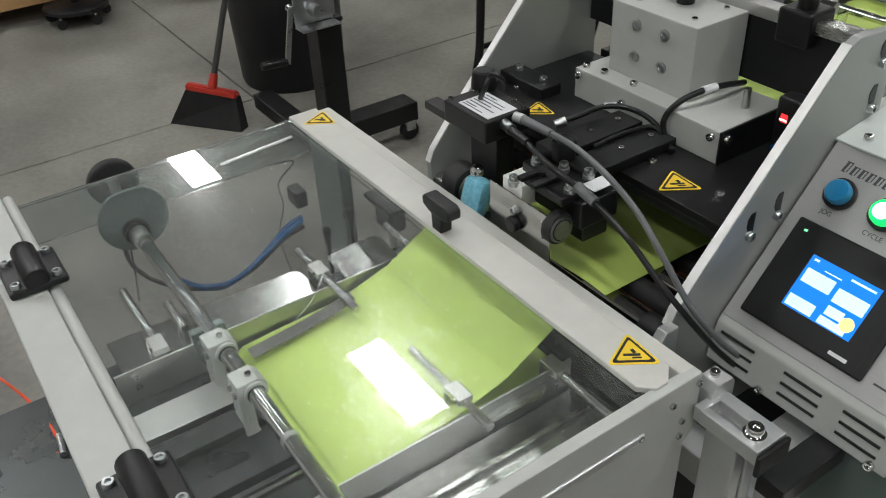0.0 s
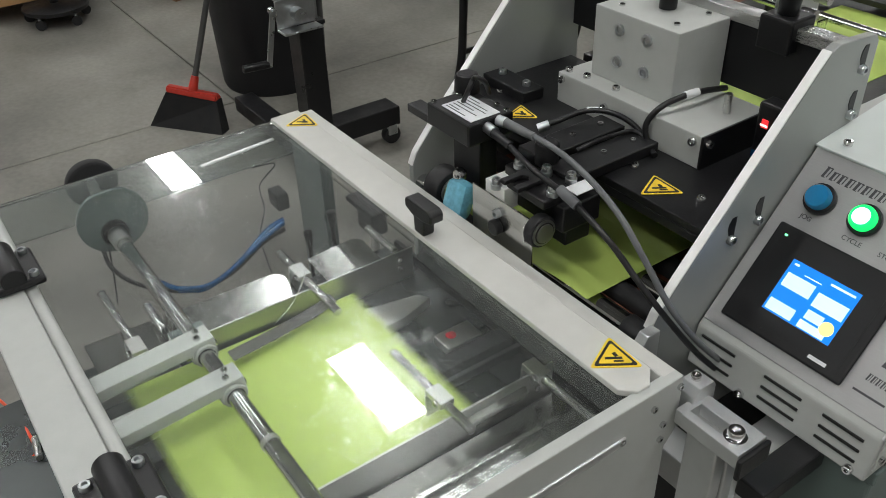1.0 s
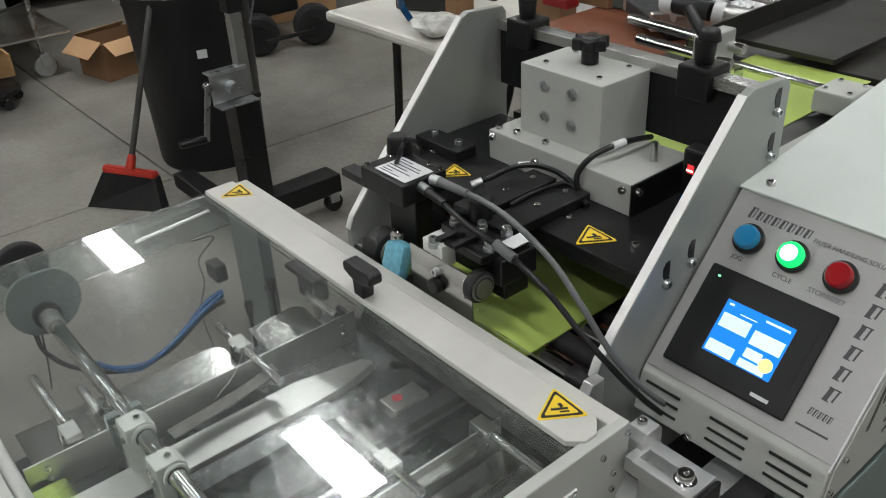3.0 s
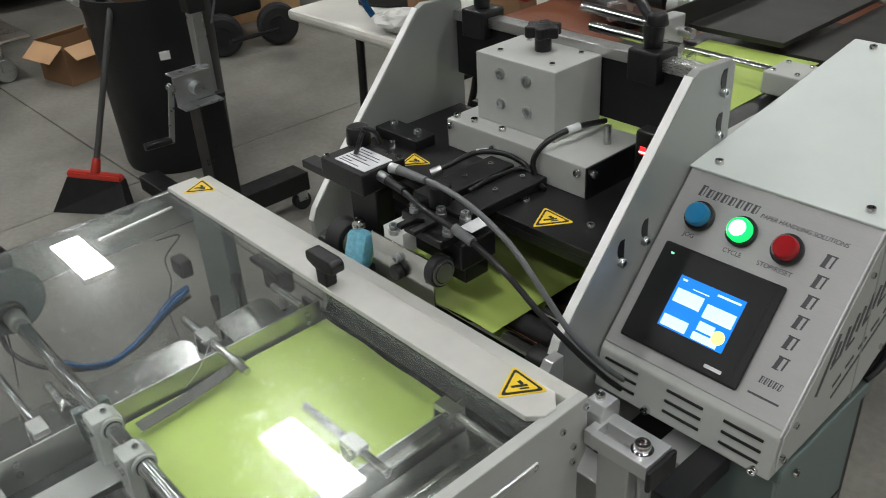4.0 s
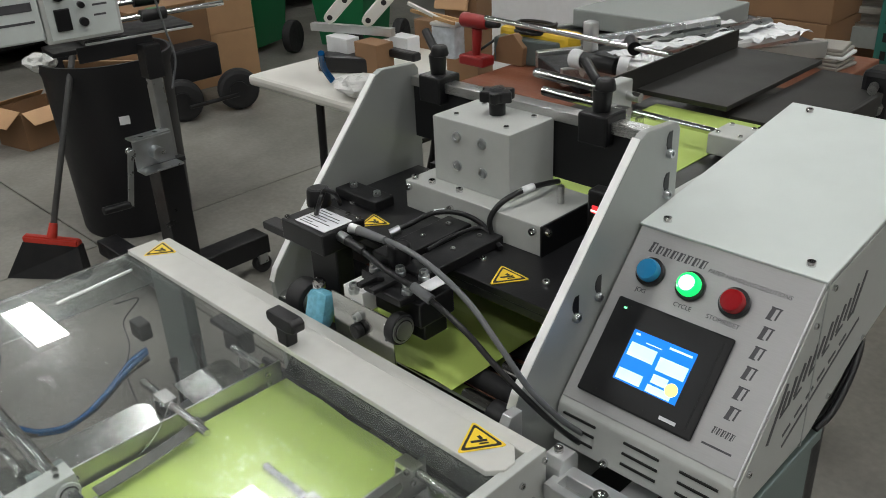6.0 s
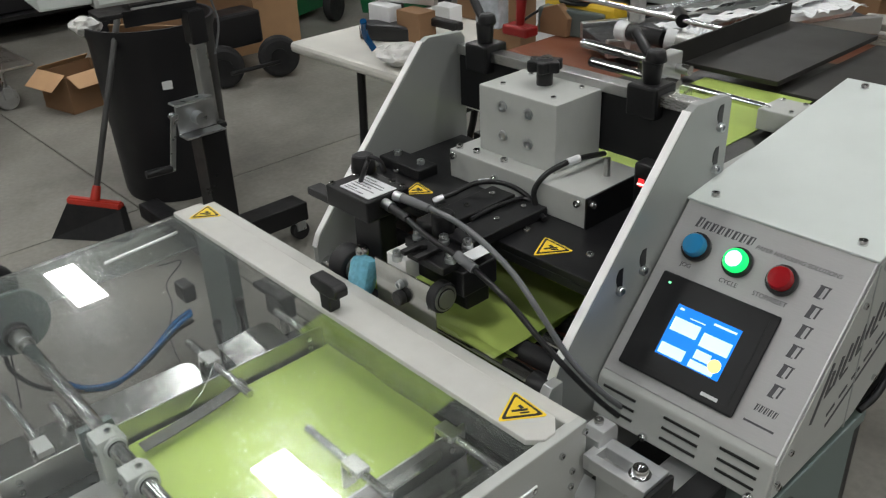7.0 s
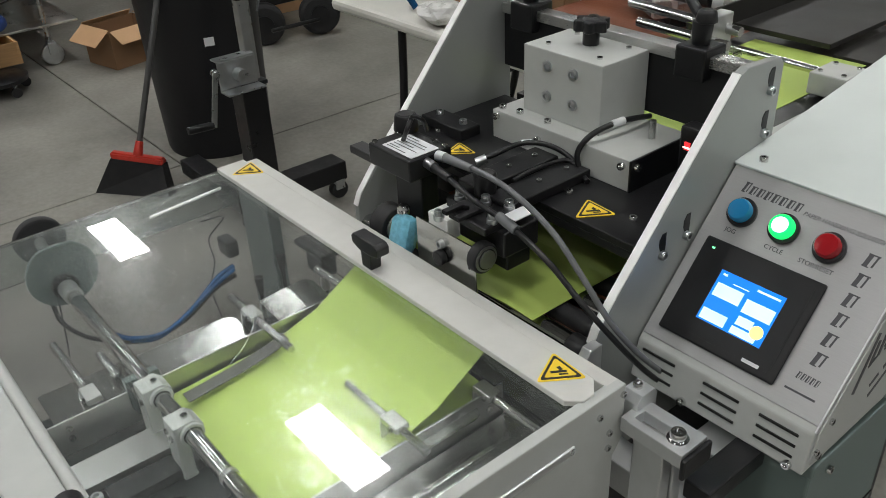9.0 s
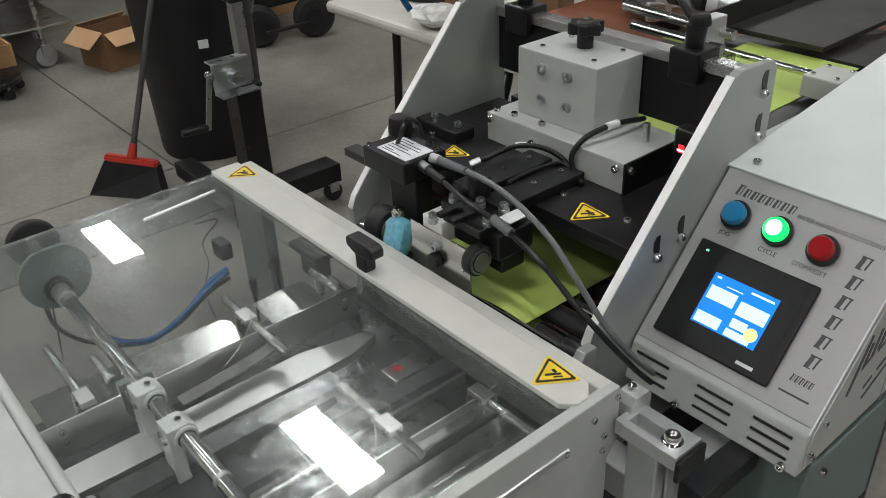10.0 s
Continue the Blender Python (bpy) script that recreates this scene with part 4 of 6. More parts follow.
part("sheath", tube([(-0.428, 0.069, 1.09), (-0.412, 0.064, 1.12), (-0.369, 0.045, 1.165), (-0.368, 0.053, 1.18), (-0.363, 0.054, 1.185), (-0.357, 0.061, 1.18), (-0.367, 0.075, 1.16)], 0.0028), CABLE, t)
t = thing("deck_lead", "thin black lead lying across the deck", "cable", (-0.28, 0.12, 1.12), "deck cables")
part("sheath", tube([(-0.25, 0.1, 1.128), (-0.25, 0.127, 1.13), (-0.248, 0.157, 1.13), (-0.242, 0.18, 1.128), (-0.214, 0.178, 1.12)], 0.0025), CABLE, t)

# ---- the control box
ctrl = thing("control_box", "grey control box with a sloping operator panel", "control box", (0.026, 0.3, 0.965))
X0, X1 = -0.071, 0.127
PO = Vector((0, 0.111, 1.007))
PU = Vector((0, 0.672, 0.740)).normalized()
PN = Vector((0, -PU.z, PU.y))
PM = Matrix((Vector((1, 0, 0)), PU, PN)).transposed().to_4x4()


def on_panel(x, b, n=0.0):
    return Matrix.Translation(PO + Vector((x, 0, 0)) + PU * b + PN * n) @ PM


def slab(x0, x1, b0, b1, n0, n1, bev=0.0):
    k = bx(x0, x1, b0, b1, n0, n1, bev)
    bmesh.ops.transform(k, verts=k.verts, matrix=Matrix.Translation(PO) @ PM)
    return k


prof = [(0.100, 0.962), (0.1085, 1.006), (0.2475, 1.1575), (0.585, 1.203), (0.585, 1.092), (0.49, 1.064), (0.376, 1.026), (0.265, 0.968)]
body = part("body", prism(prof, "x", X0, X1, 0.002), GREY, ctrl, "grey painted box")
part("top_cover", prism([(0.2455, 1.1600), (0.59, 1.2065), (0.59, 1.2085), (0.2455, 1.1625)], "x", X0 - 0.001, X1 + 0.002, 0.0008), COVER, ctrl, "pale grey top cover")
front = part("front_panel", slab(X0 + 0.001, X1 - 0.001, 0.006, 0.2055, -0.001, 0.0022, 0.0008), PANEL, ctrl, "brushed silver operator panel")
part("panel_edge", slab(X1 - 0.0014, X1 + 0.0008, 0.0, 0.2065, -0.002, 0.003, 0.0008), ALU, front, "bright folded edge")
part("cover_edge", bx(X1 - 0.001, X1 + 0.0025, 0.2475, 0.25, 0.97, 1.158, 0), GREYD, body)
side = part("side_cover", prism([(0.108, 0.972), (0.114, 1.006), (0.2505, 1.155), (0.58, 1.200), (0.58, 1.096), (0.49, 1.070), (0.376, 1.033), (0.265, 0.976)], "x", X1, X1 + 0.002, 0.0006), GREY, ctrl, "grey side cover with dark script lettering")
for y, z in ((0.113, 0.985), (0.13, 1.012), (0.232, 1.122), (0.262, 1.15), (0.41, 1.17), (0.30, 1.005), (0.375, 1.040), (0.46, 1.068), (0.118, 0.978)):
    screw(side, (X1 + 0.002, y, z), (1, 0, 0), SCREW4)
for x, y in ((X0 + 0.022, 0.262), (X1 - 0.022, 0.262), (X1 - 0.02, 0.56), (X0 + 0.03, 0.57)):
    screw(ctrl, (x, y, 1.1625 + (y - 0.2455) * 0.135), (0, 0, 1), SCREW5)
# script mark on the side, as plain dark strokes
for i in range(13):
    y = 0.176 + 0.0135 * i
    z = 1.052 + 0.0062 * i - 0.00010 * i * i
    h = (0.062, 0.024, 0.030, 0.034, 0.026, 0.030, 0.024, 0.033, 0.026, 0.030, 0.024, 0.036, 0.046)[i]
    part("script_stroke", bx(X1 + 0.002, X1 + 0.0024, y - 0.0028, y + 0.0028, z - h / 2, z + h / 2, 0, None, pose(0, 0, 0, -26 + 3 * (i % 3), 0, 0)), DINK, side)
    if i % 2:
        part("script_stroke", bx(X1 + 0.002, X1 + 0.0024, y - 0.008, y + 0.008, z - h / 2, z - h / 2 + 0.003, 0, None, pose(0, 0, 0, 22, 0, 0)), DINK, side)
for i in range(6):
    part("script_stroke", bx(X1 + 0.002, X1 + 0.0024, 0.196 + 0.022 * i, 0.212 + 0.022 * i, 1.016 + 0.0098 * i, 1.020 + 0.0098 * i, 0, None, pose(0, 0, 0, 24, 0, 0)), DINK, side)
part("script_line", bx(X1 + 0.002, X1 + 0.0024, 0.19, 0.36, 1.036, 1.040, 0, None, pose(0, 0, 0, 26, 0, 0)), DINK, side)
# operator display
disp = part("display", slab(-0.056, 0.074, 0.019, 0.125, 0.0022, 0.0075, 0.0022), PLASTIC, ctrl, "black framed touch display")
part("inner_frame", slab(-0.047, 0.066, 0.027, 0.118, 0.0074, 0.0080, 0.0), BLACK, disp)
SX0, SX1, SB0, SB1 = -0.0233, 0.0475, 0.0440, 0.0982
part("screen", slab(SX0, SX1, SB0, SB1, 0.0080, 0.0083), LCDB, disp, "lit blue screen")


def scr(s0, s1, t0, t1, m, nm="screen_button", n=0.0083):
    w, h = SX1 - SX0, SB1 - SB0
    part(nm, slab(SX0 + s0 * w, SX0 + s1 * w, SB1 - t1 * h, SB1 - t0 * h, n, n + 0.0002), m, disp)


for q in ((0.04, 0.46, 0.24, 0.50), (0.53, 0.97, 0.30, 0.56), (0.54, 0.78, 0.63, 0.80), (0.03, 0.42, 0.76, 0.97), (0.52, 0.90, 0.84, 0.98), (0.60, 0.95, 0.07, 0.11)):
    scr(*q, LCDW)
for q in ((0.05, 0.12, 0.05, 0.09), (0.25, 0.50, 0.16, 0.18)):
    scr(*q, LCDW, "screen_text")
yb = cy(on_panel(SX0 + 0.87 * (SX1 - SX0), SB1 - 0.78 * (SB1 - SB0), 0.0085).translation, on_panel(SX0 + 0.87 * (SX1 - SX0), SB1 - 0.78 * (SB1 - SB0), 0.0088).translation, 0.0068, 24)
part("screen_dial", yb, LCDY, disp)
part("power_led", slab(-0.0445, -0.0415, 0.1135, 0.1155, 0.0080, 0.0086), LEDG, disp, "small green indicator")
part("maker_mark", slab(0.038, 0.056, 0.026, 0.0295, 0.0080, 0.0083), WHITE, disp)


def push_button(x, b, lens, lit=False):
    def at(n):
        return on_panel(x, b, n).translation
    ring = part("button_collar", cy(at(0.002), at(0.008), 0.0155, 32, bev=0.001), PLASTIC, ctrl, "black button collar")
    part("button", lathe([(0.0122, 0.008), (0.0122, 0.014), (0.0105, 0.0165), (0.0, 0.0175)], (0, 0, 0), 32, turn=on_panel(x, b)), lens, ring, "coloured push button")
    if lit:
        part("lamp_core", lathe([(0.0082, 0.0174), (0.007, 0.0181), (0, 0.0186)], (0, 0, 0), 28, turn=on_panel(x, b)), GREENC, ring, "glowing middle")


push_button(-0.0365, 0.159, BLUEL)
push_button(0.0098, 0.159, GREENL, True)
push_button(0.0575, 0.158, REDL)
writing("JOG", 0.0066, on_panel(-0.0394, 0.138, 0.0024), DINK, front)
writing("CYCLE", 0.0066, on_panel(0.0095, 0.137, 0.0024), DINK, front)
writing("STOP/RESET", 0.0066, on_panel(0.0535, 0.137, 0.0024), DINK, front)
writing("PAPER HANDLING SOLUTIONS", 0.0062, on_panel(0.0615, 0.1805, 0.0024), DINK, front, shear=0.25)


def mark(x, b, w, h):
    """One plain upright mark with end bars, in place of a maker's letter."""
    k = bmesh.new()
    lean = pose(0, 0, 0, 0, 0, -9)
    for x0, x1, b0, b1, m in ((-0.40, -0.06, -0.5, 0.5, lean), (0.22, 0.36, -0.42, 0.42, lean), (-0.5, 0.02, -0.5, -0.42, None), (-0.38, 0.5, 0.40, 0.5, None)):
        bx(x + x0 * w, x + x1 * w, b + b0 * h, b + b1 * h, 0.0022, 0.0025, 0, k, m)
    bmesh.ops.transform(k, verts=k.verts, matrix=Matrix.Translation(PO) @ PM)
    part("mark_stroke", k, DINK, front)


# maker's and model marks, as plain strokes
for i in range(8):
    mark(-0.0465 + 0.0083 * i, 0.1852 if i == 0 else 0.1842, 0.0074, 0.0115 if i == 0 else 0.0092)
for i in range(6):
    mark(0.0955 + 0.0006 * i, 0.161 - 0.0203 * i, 0.0125, 0.0135)
for i in range(5):
    mark(0.0895 + 0.0045 * i, 0.0395, 0.0040, 0.0068)
part("mark_stroke", slab(0.083, 0.113, 0.0235, 0.0255, 0.0022, 0.0025), DINK, front)
# vent slots below the panel
for gx in (-0.062, 0.012, 0.074):
    for j in range(3):
        z = 0.998 - j * 0.0115
        b = bx(gx, gx + 0.040, 0.0995 + (z - 0.962) * 0.19 - 0.0008, 0.0995 + (z - 0.962) * 0.19 + 0.001, z - 0.0012, z + 0.0012, 0)
        part("vent_slot", b, INK, body)
for x in (-0.005, 0.112):
    screw(body, (x, 0.1005, 0.967), (0, -1, 0), SCREW5)

cab = thing("machine_cabinet", "teal-grey steel machine cabinet under the control box", "machine cabinet", (0.1, 0.35, 0))
part("body", bx(0.036, 0.125, 0.125, 0.300, 0.06, 0.958, 0.003), TEAL, cab)
part("ledge", bx(0.030, 0.130, 0.118, 0.305, 0.945, 0.9615, 0.002), TEAL, cab)
part("seam", bx(0.1245, 0.1260, 0.126, 0.298, 0.80, 0.803, 0), INK, cab)
for y, z in ((0.16, 0.93), (0.16, 0.86)):
    screw(cab, (0.125, y, z), (1, 0, 0), SCREW5)
part("lower_body", bx(-0.48, 0.03, 0.14, 0.60, 0.06, 0.86, 0.003), BLACK, cab, "dark machine base")
part("plinth", bx(-0.45, 0.12, 0.16, 0.29, 0.0, 0.06, 0), BLACK, cab)
t = thing("power_cable", "black cable looping at the back of the control box", "cable", (0.14, 0.38, 1.0))
part("sheath", tube([(0.124, 0.392, 1.036), (0.130, 0.372, 1.020), (0.133, 0.345, 0.998), (0.132, 0.315, 0.975), (0.126, 0.292, 0.9645)], 0.004), CABLE, t)
part("sheath", tube([(0.120, 0.400, 1.038), (0.125, 0.378, 1.020), (0.127, 0.350, 0.995), (0.124, 0.318, 0.972), (0.118, 0.294, 0.9645)], 0.0035), CABLE, t)

# ---- the feeder behind the creasing unit
feed = thing("sheet_feeder", "black feeder table with fences and chrome guide rods", "paper feeder", (-0.28, 0.7, 0))
part("register_table", bx(-0.47, -0.10, 0.318, 0.72, 1.100, 1.112, 0.001), BLACK, feed)
part("table_side", bx(-0.125, -0.1025, 0.33, 0.74, 1.085, 1.135, 0.002), GREY, feed, "grey rail along the table")
part("rail_block", bx(-0.178, -0.126, 0.575, 0.635, 1.118, 1.148, 0.002), GREY, feed, "grey guide block")
for x, y in ((-0.168, 0.585), (-0.135, 0.585), (-0.168, 0.625), (-0.135, 0.625)):
    screw(feed, (x, y, 1.148), (0, 0, 1), SCREW4)
part("guide_rod", cy((-0.32, 0.612, 1.140), (-0.16, 0.605, 1.140), 0.0055, 16), CHROME, feed, "chrome guide rod")
part("pile_table", bx(-0.398, -0.234, 0.735, 1.08, 1.126, 1.134, 0.001), MATB, feed, "flat black feed table")
part("fence", bx(-0.403, -0.3985, 0.61, 1.08, 1.116, 1.168, 0.001), MATB, feed, "black side fence")
part("outer_table", bx(-0.233, -0.102, 0.745, 1.08, 1.10, 1.117, 0.001), MATB, feed)
part("edge_rail", bx(-0.1015, -0.092, 0.60, 0.99, 1.085, 1.120, 0.002), MATB, feed)
part("motor", bx(-0.136, -0.086, 1.00, 1.06, 1.058, 1.150, 0.010), PLASTIC, feed, "black motor housing")
part("knob", cy((-0.112, 1.000, 1.125), (-0.106, 0.975, 1.125), 0.008, 12), STEEL, feed)
part("knob", cy((-0.100, 1.000, 1.092), (-0.094, 0.975, 1.092), 0.008, 12), STEEL, feed)
part("stand", bx(-0.45, -0.10, 0.64, 1.05, 0.0, 1.08, 0.003), BLACK, feed, "dark feeder stand")
part("clear_flap", bx(-0.335, -0.295, 0.575, 0.60, 1.114, 1.145, 0.001), GLASS, feed)
part("cross_rod", cy((-0.391, 0.46, 1.225), (-0.216, 0.46, 1.219), 0.0065, 16), CHROME, feed, "chrome cross rod")
part("cross_rod", cy((-0.344, 0.42, 1.216), (-0.206, 0.42, 1.213), 0.0065, 16), CHROME, feed, "chrome cross rod")
part("rod_block", bx(-0.255, -0.235, 0.41, 0.47, 1.12, 1.24, 0.002), ALU, feed)
b = bx(-0.362, -0.179, 0.33, 0.742, 1.1125, 1.1135, 0)
solo("paper_sheet", b, PAPER, "lime green paper sheet lying on the feeder table", "paper sheet", group="paper sheets")

# ---- bench, far feeder and clutter behind
bench = thing("work_bench", "work bench with a red-brown top", "bench", (-0.9, 1.9, 0))
part("top", bx(-1.15, -0.40, 1.05, 1.88, 0.90, 0.94, 0.004), TOP, bench, "red-brown bench top")
for x in (-1.1, -0.45):
    for y in (1.1, 1.83):
        part("leg", bx(x - 0.03, x + 0.03, y - 0.03, y + 0.03, 0, 0.90, 0.003), BLACK, bench)
conv = thing("conveyor", "grey conveyor frame with taped rollers on the bench", "conveyor", (-0.6, 1.9, 0.94))
for k, (y0, z) in enumerate(((0.0, 1.02), (0.12, 1.03), (0.42, 1.03))):
    a = Vector((-0.781, 1.103, 1.02)) if k == 0 else Vector((-0.692, 1.153, 1.03)) if k == 1 else Vector((-0.86, 1.209, 1.05))
    c = Vector((-0.585, 1.61, 1.06)) if k == 0 else Vector((-0.512, 1.601, 1.04)) if k == 1 else Vector((-0.652, 1.477, 1.08))
    part("rail", tube([a, (a + c) / 2, c], 0.014, 8, 2), GALV if k != 1 else ALU, conv, "long grey conveyor rail")
a, c = Vector((-0.677, 1.097, 1.05)), Vector((-0.602, 1.125, 1.04))
part("roller", cy(a, c, 0.021, 20, bev=0.002), STEEL, conv, "steel roller with white tape")
a2, c2 = Vector((-0.797, 1.092, 1.05)), Vector((-0.675, 1.087, 1.05))
part("roller", cy(a2, c2, 0.019, 20, bev=0.002), PLASTIC, conv, "black roller")
part("tape", cy(a, a + (c - a) * 0.28, 0.0225, 20), WHITE, conv, "white tape wrap")
part("tape", cy(a2, a2 + (c2 - a2) * 0.25, 0.0215, 20), WHITE, conv, "white tape wrap")
part("cross_rod", cy((-1.03, 1.055, 1.12), (-0.489, 1.0, 1.12), 0.006, 12), CHROME, conv, "steel cross rod")
part("rod_knob", cy((-0.621, 1.051, 1.12), (-0.58, 1.004, 1.12), 0.014, 14), PLASTIC, conv)
q = Vector((-0.735, 1.069, 1.12))
part("rod_clamp", bx(q.x - 0.014, q.x + 0.014, q.y - 0.012, q.y + 0.012, q.z - 0.04, q.z + 0.025, 0.004), ALU, conv)


def wrap(pts, width, seed):
    """A crumpled strip of white paper laid along the rails."""
    b = bmesh.new()
    c = curve_points(pts, 10)
    rows_ = []
    for k, q in enumerate(c):
        d = (c[min(k + 1, len(c) - 1)] - c[max(k - 1, 0)]).normalized()
        sd = Vector((d.y, -d.x, 0))
        w = width * (1 + 0.35 * noise.noise(Vector((k * 0.31, seed, 0))))
        rows_.append([q + sd * w * (u - 0.5) + Vector((0, 0, 0.012 * noise.noise(Vector((k * 0.5, u * 3, seed))))) for u in (0, 0.25, 0.5, 0.75, 1)])
    lo = [[b.verts.new(p) for p in r] for r in rows_]
    hi = [[b.verts.new(p + Vector((0, 0, 0.0012))) for p in r] for r in rows_]
    for g in (lo, hi):
        for r0, r1 in zip(g, g[1:]):
            for u in range(4):
                b.faces.new((r0[u], r0[u + 1], r1[u + 1], r1[u]))
    for r0, r1, g0, g1 in zip(lo, lo[1:], hi, hi[1:]):
        for u in (0, 4):
            b.faces.new((r0[u], r1[u], g1[u], g0[u]))
    part("paper_wrap", b, WHITE, conv, "crumpled white paper wrap")


wrap([(-0.745, 1.17, 1.050), (-0.70, 1.28, 1.050), (-0.64, 1.43, 1.056), (-0.585, 1.60, 1.062)], 0.050, 1.0)
wrap([(-0.82, 1.24, 1.055), (-0.76, 1.33, 1.060), (-0.70, 1.44, 1.068), (-0.64, 1.53, 1.072)], 0.038, 2.0)
wrap([(-0.60, 1.48, 1.046), (-0.57, 1.56, 1.052), (-0.53, 1.64, 1.050)], 0.120, 3.0)
wrap([(-0.700, 1.19, 1.042), (-0.655, 1.21, 1.046), (-0.605, 1.225, 1.040)], 0.070, 4.0)


def conveyor_bed(cx_, cy0, cz, length, width, turn, m_):
    k = pose(cx_, cy0, cz, 0, 0, turn)
    for nm, box, mm, lab in (("belt_bed", (-length / 2, length / 2, -width / 2, width / 2, -0.03, 0.0), m_, "dark conveyor bed"), ("side_rail", (-length / 2, length / 2, -width / 2 - 0.02, -width / 2, -0.03, 0.012), STEEL, "grey side rail"), ("side_rail", (-length / 2, length / 2, width / 2, width / 2 + 0.02, -0.03, 0.012), STEEL, "grey side rail"), ("under_box", (-length / 2 + 0.05, length / 2 - 0.05, -width / 2, width / 2, 0.94 - cz, -0.03), BLACK, "")):
        b = bx(*box, 0.003)
        bmesh.ops.transform(b, verts=b.verts, matrix=k)
        part(nm, b, mm, conv, lab)


conveyor_bed(-0.74, 1.46, 1.00, 0.70, 0.16, 58, BELT)
conveyor_bed(-0.98, 1.66, 0.99, 0.70, 0.14, 58, BELT)
far = thing("grey_machine_table", "flat grey machine table at the back", "machine table", (-0.9, 2.9, 0))
q = Vector((-0.926, 1.664, 1.05))
part("top", bx(q.x - 0.20, q.x + 0.16, q.y - 0.14, q.y + 0.20, 1.0, 1.05, 0.004), GREYD, far)
part("body", bx(q.x - 0.18, q.x + 0.14, q.y - 0.12, q.y + 0.18, 0, 1.0, 0.004), BLACK, far)
bxs = thing("control_case", "grey instrument case with a coiled black cable", "instrument case", (-1.0, 1.5, 0.94))
q = Vector((-1.117, 1.35, 0.94))
part("case", bx(q.x - 0.10, q.x + 0.10, q.y - 0.06, q.y + 0.06, 0.94, 1.01, 0.006, None, pose(0, 0, 0, 0, 0, 10)), DISC, bxs)
pts = [(q.x + 0.065 * math.cos(a * 0.55) * (1 + 0.1 * math.sin(a)), q.y + 0.04 * math.sin(a * 0.55), 1.016 + 0.0008 * a) for a in range(36)]
part("cable", tube(pts, 0.005, 8, 3), CABLE, bxs, "coiled black cable")
part("lead", tube([(q.x - 0.06, q.y, 1.03), (q.x - 0.11, q.y - 0.05, 0.99), (q.x - 0.16, q.y - 0.10, 0.945)], 0.004, 8), CABLE, bxs)
yt = thing("yellow_level", "yellow plastic tool case behind the cable", "tool case", (-1.0, 1.8, 0.94))
q = Vector((-1.103, 1.347, 1.02))
part("case", bx(q.x - 0.12, q.x + 0.12, q.y - 0.03, q.y + 0.04, 0.94, 1.03, 0.012), YELP, yt)
dr = thing("cordless_drill", "red and black cordless drill standing upright", "drill", (-1.5, 1.6, 0.94))
q = Vector((-1.223, 1.224, 0.94))
part("battery", bx(q.x - 0.045, q.x + 0.045, q.y - 0.025, q.y + 0.025, 0.94, 0.968, 0.006), DRILLR, dr)
part("grip", cy((q.x, q.y, 0.965), (q.x + 0.006, q.y, 1.04), 0.011, 16, 0.015, 0.003), DRILLR, dr)
part("motor", cy((q.x - 0.045, q.y, 1.058), (q.x + 0.045, q.y, 1.058), 0.020, 20, 0.018, 0.004), DRILLR, dr)
part("chuck", cy((q.x + 0.045, q.y, 1.058), (q.x + 0.085, q.y, 1.058), 0.014, 16, 0.008, 0.002), BLACK, dr)
ps = thing("paper_stack", "small stack of folded paper on the bench", "paper stack", (-0.49, 1.75, 0.94), "bench paper")
for k in range(6):
    part("folded_sheet", bx(-0.545 + 0.008 * (k % 2), -0.430 - 0.006 * (k % 3), 1.70, 1.80, 0.9405 + 0.009 * k, 0.9490 + 0.009 * k, 0.003, None, pose(0, 0, 0, 0, 0, 3 * k - 6)), WHITE if k == 3 else STACK, ps)
cb = thing("plastic_box", "small clear plastic box with printed parts inside", "box", (-1.345, 1.235, 0.94))
part("case", bx(-1.385, -1.305, 1.215, 1.265, 0.941, 1.030, 0.004, None, pose(0, 0, 0, 0, 0, 10)), FILM, cb)
part("lid", bx(-1.388, -1.302, 1.212, 1.268, 1.030, 1.040, 0.003, None, pose(0, 0, 0, 0, 0, 10)), BAGW, cb, "milky lid")
tc = thing("cardboard_box", "tall brown cardboard box standing behind the drill", "box", (-1.40, 1.42, 0.94), "bench boxes")
part("carton", bx(-1.50, -1.39, 1.38, 1.48, 0.741, 1.110, 0.004, None, pose(0, 0, 0, 0, 0, 14)), CARD, tc)
part("flap", bx(-1.50, -1.39, 1.355, 1.366, 1.040, 1.100, 0.002, None, pose(0, 0, 0, -18, 0, 14)), CARDL, tc, "pale folded flap")
fp = thing("kraft_paper", "folded brown kraft paper leaning beside the drill", "paper", (-1.16, 1.30, 0.94))
part("sheet", prism([(-1.215, 0.941), (-1.105, 0.941), (-1.10, 0.99), (-1.135, 1.025), (-1.185, 1.010)], "y", 1.275, 1.300, 0.002), CARD, fp)
for k, (a, c) in enumerate((((-1.47, 1.22, 1.060), (-1.29, 1.21, 1.046)), ((-1.44, 1.25, 1.052), (-1.28, 1.23, 1.050)), ((-1.46, 1.20, 1.085), (-1.34, 1.22, 1.045)))):
    sk = thing("wooden_strip", "thin pale wooden strip lying on the plastic box", "strip", ((a[0] + c[0]) / 2, a[1], 1.045), "wooden strips")
    part("strip", tube([a, c], 0.006, 4, 1, smooth=False), WOOD if k < 2 else TABLEW, sk)
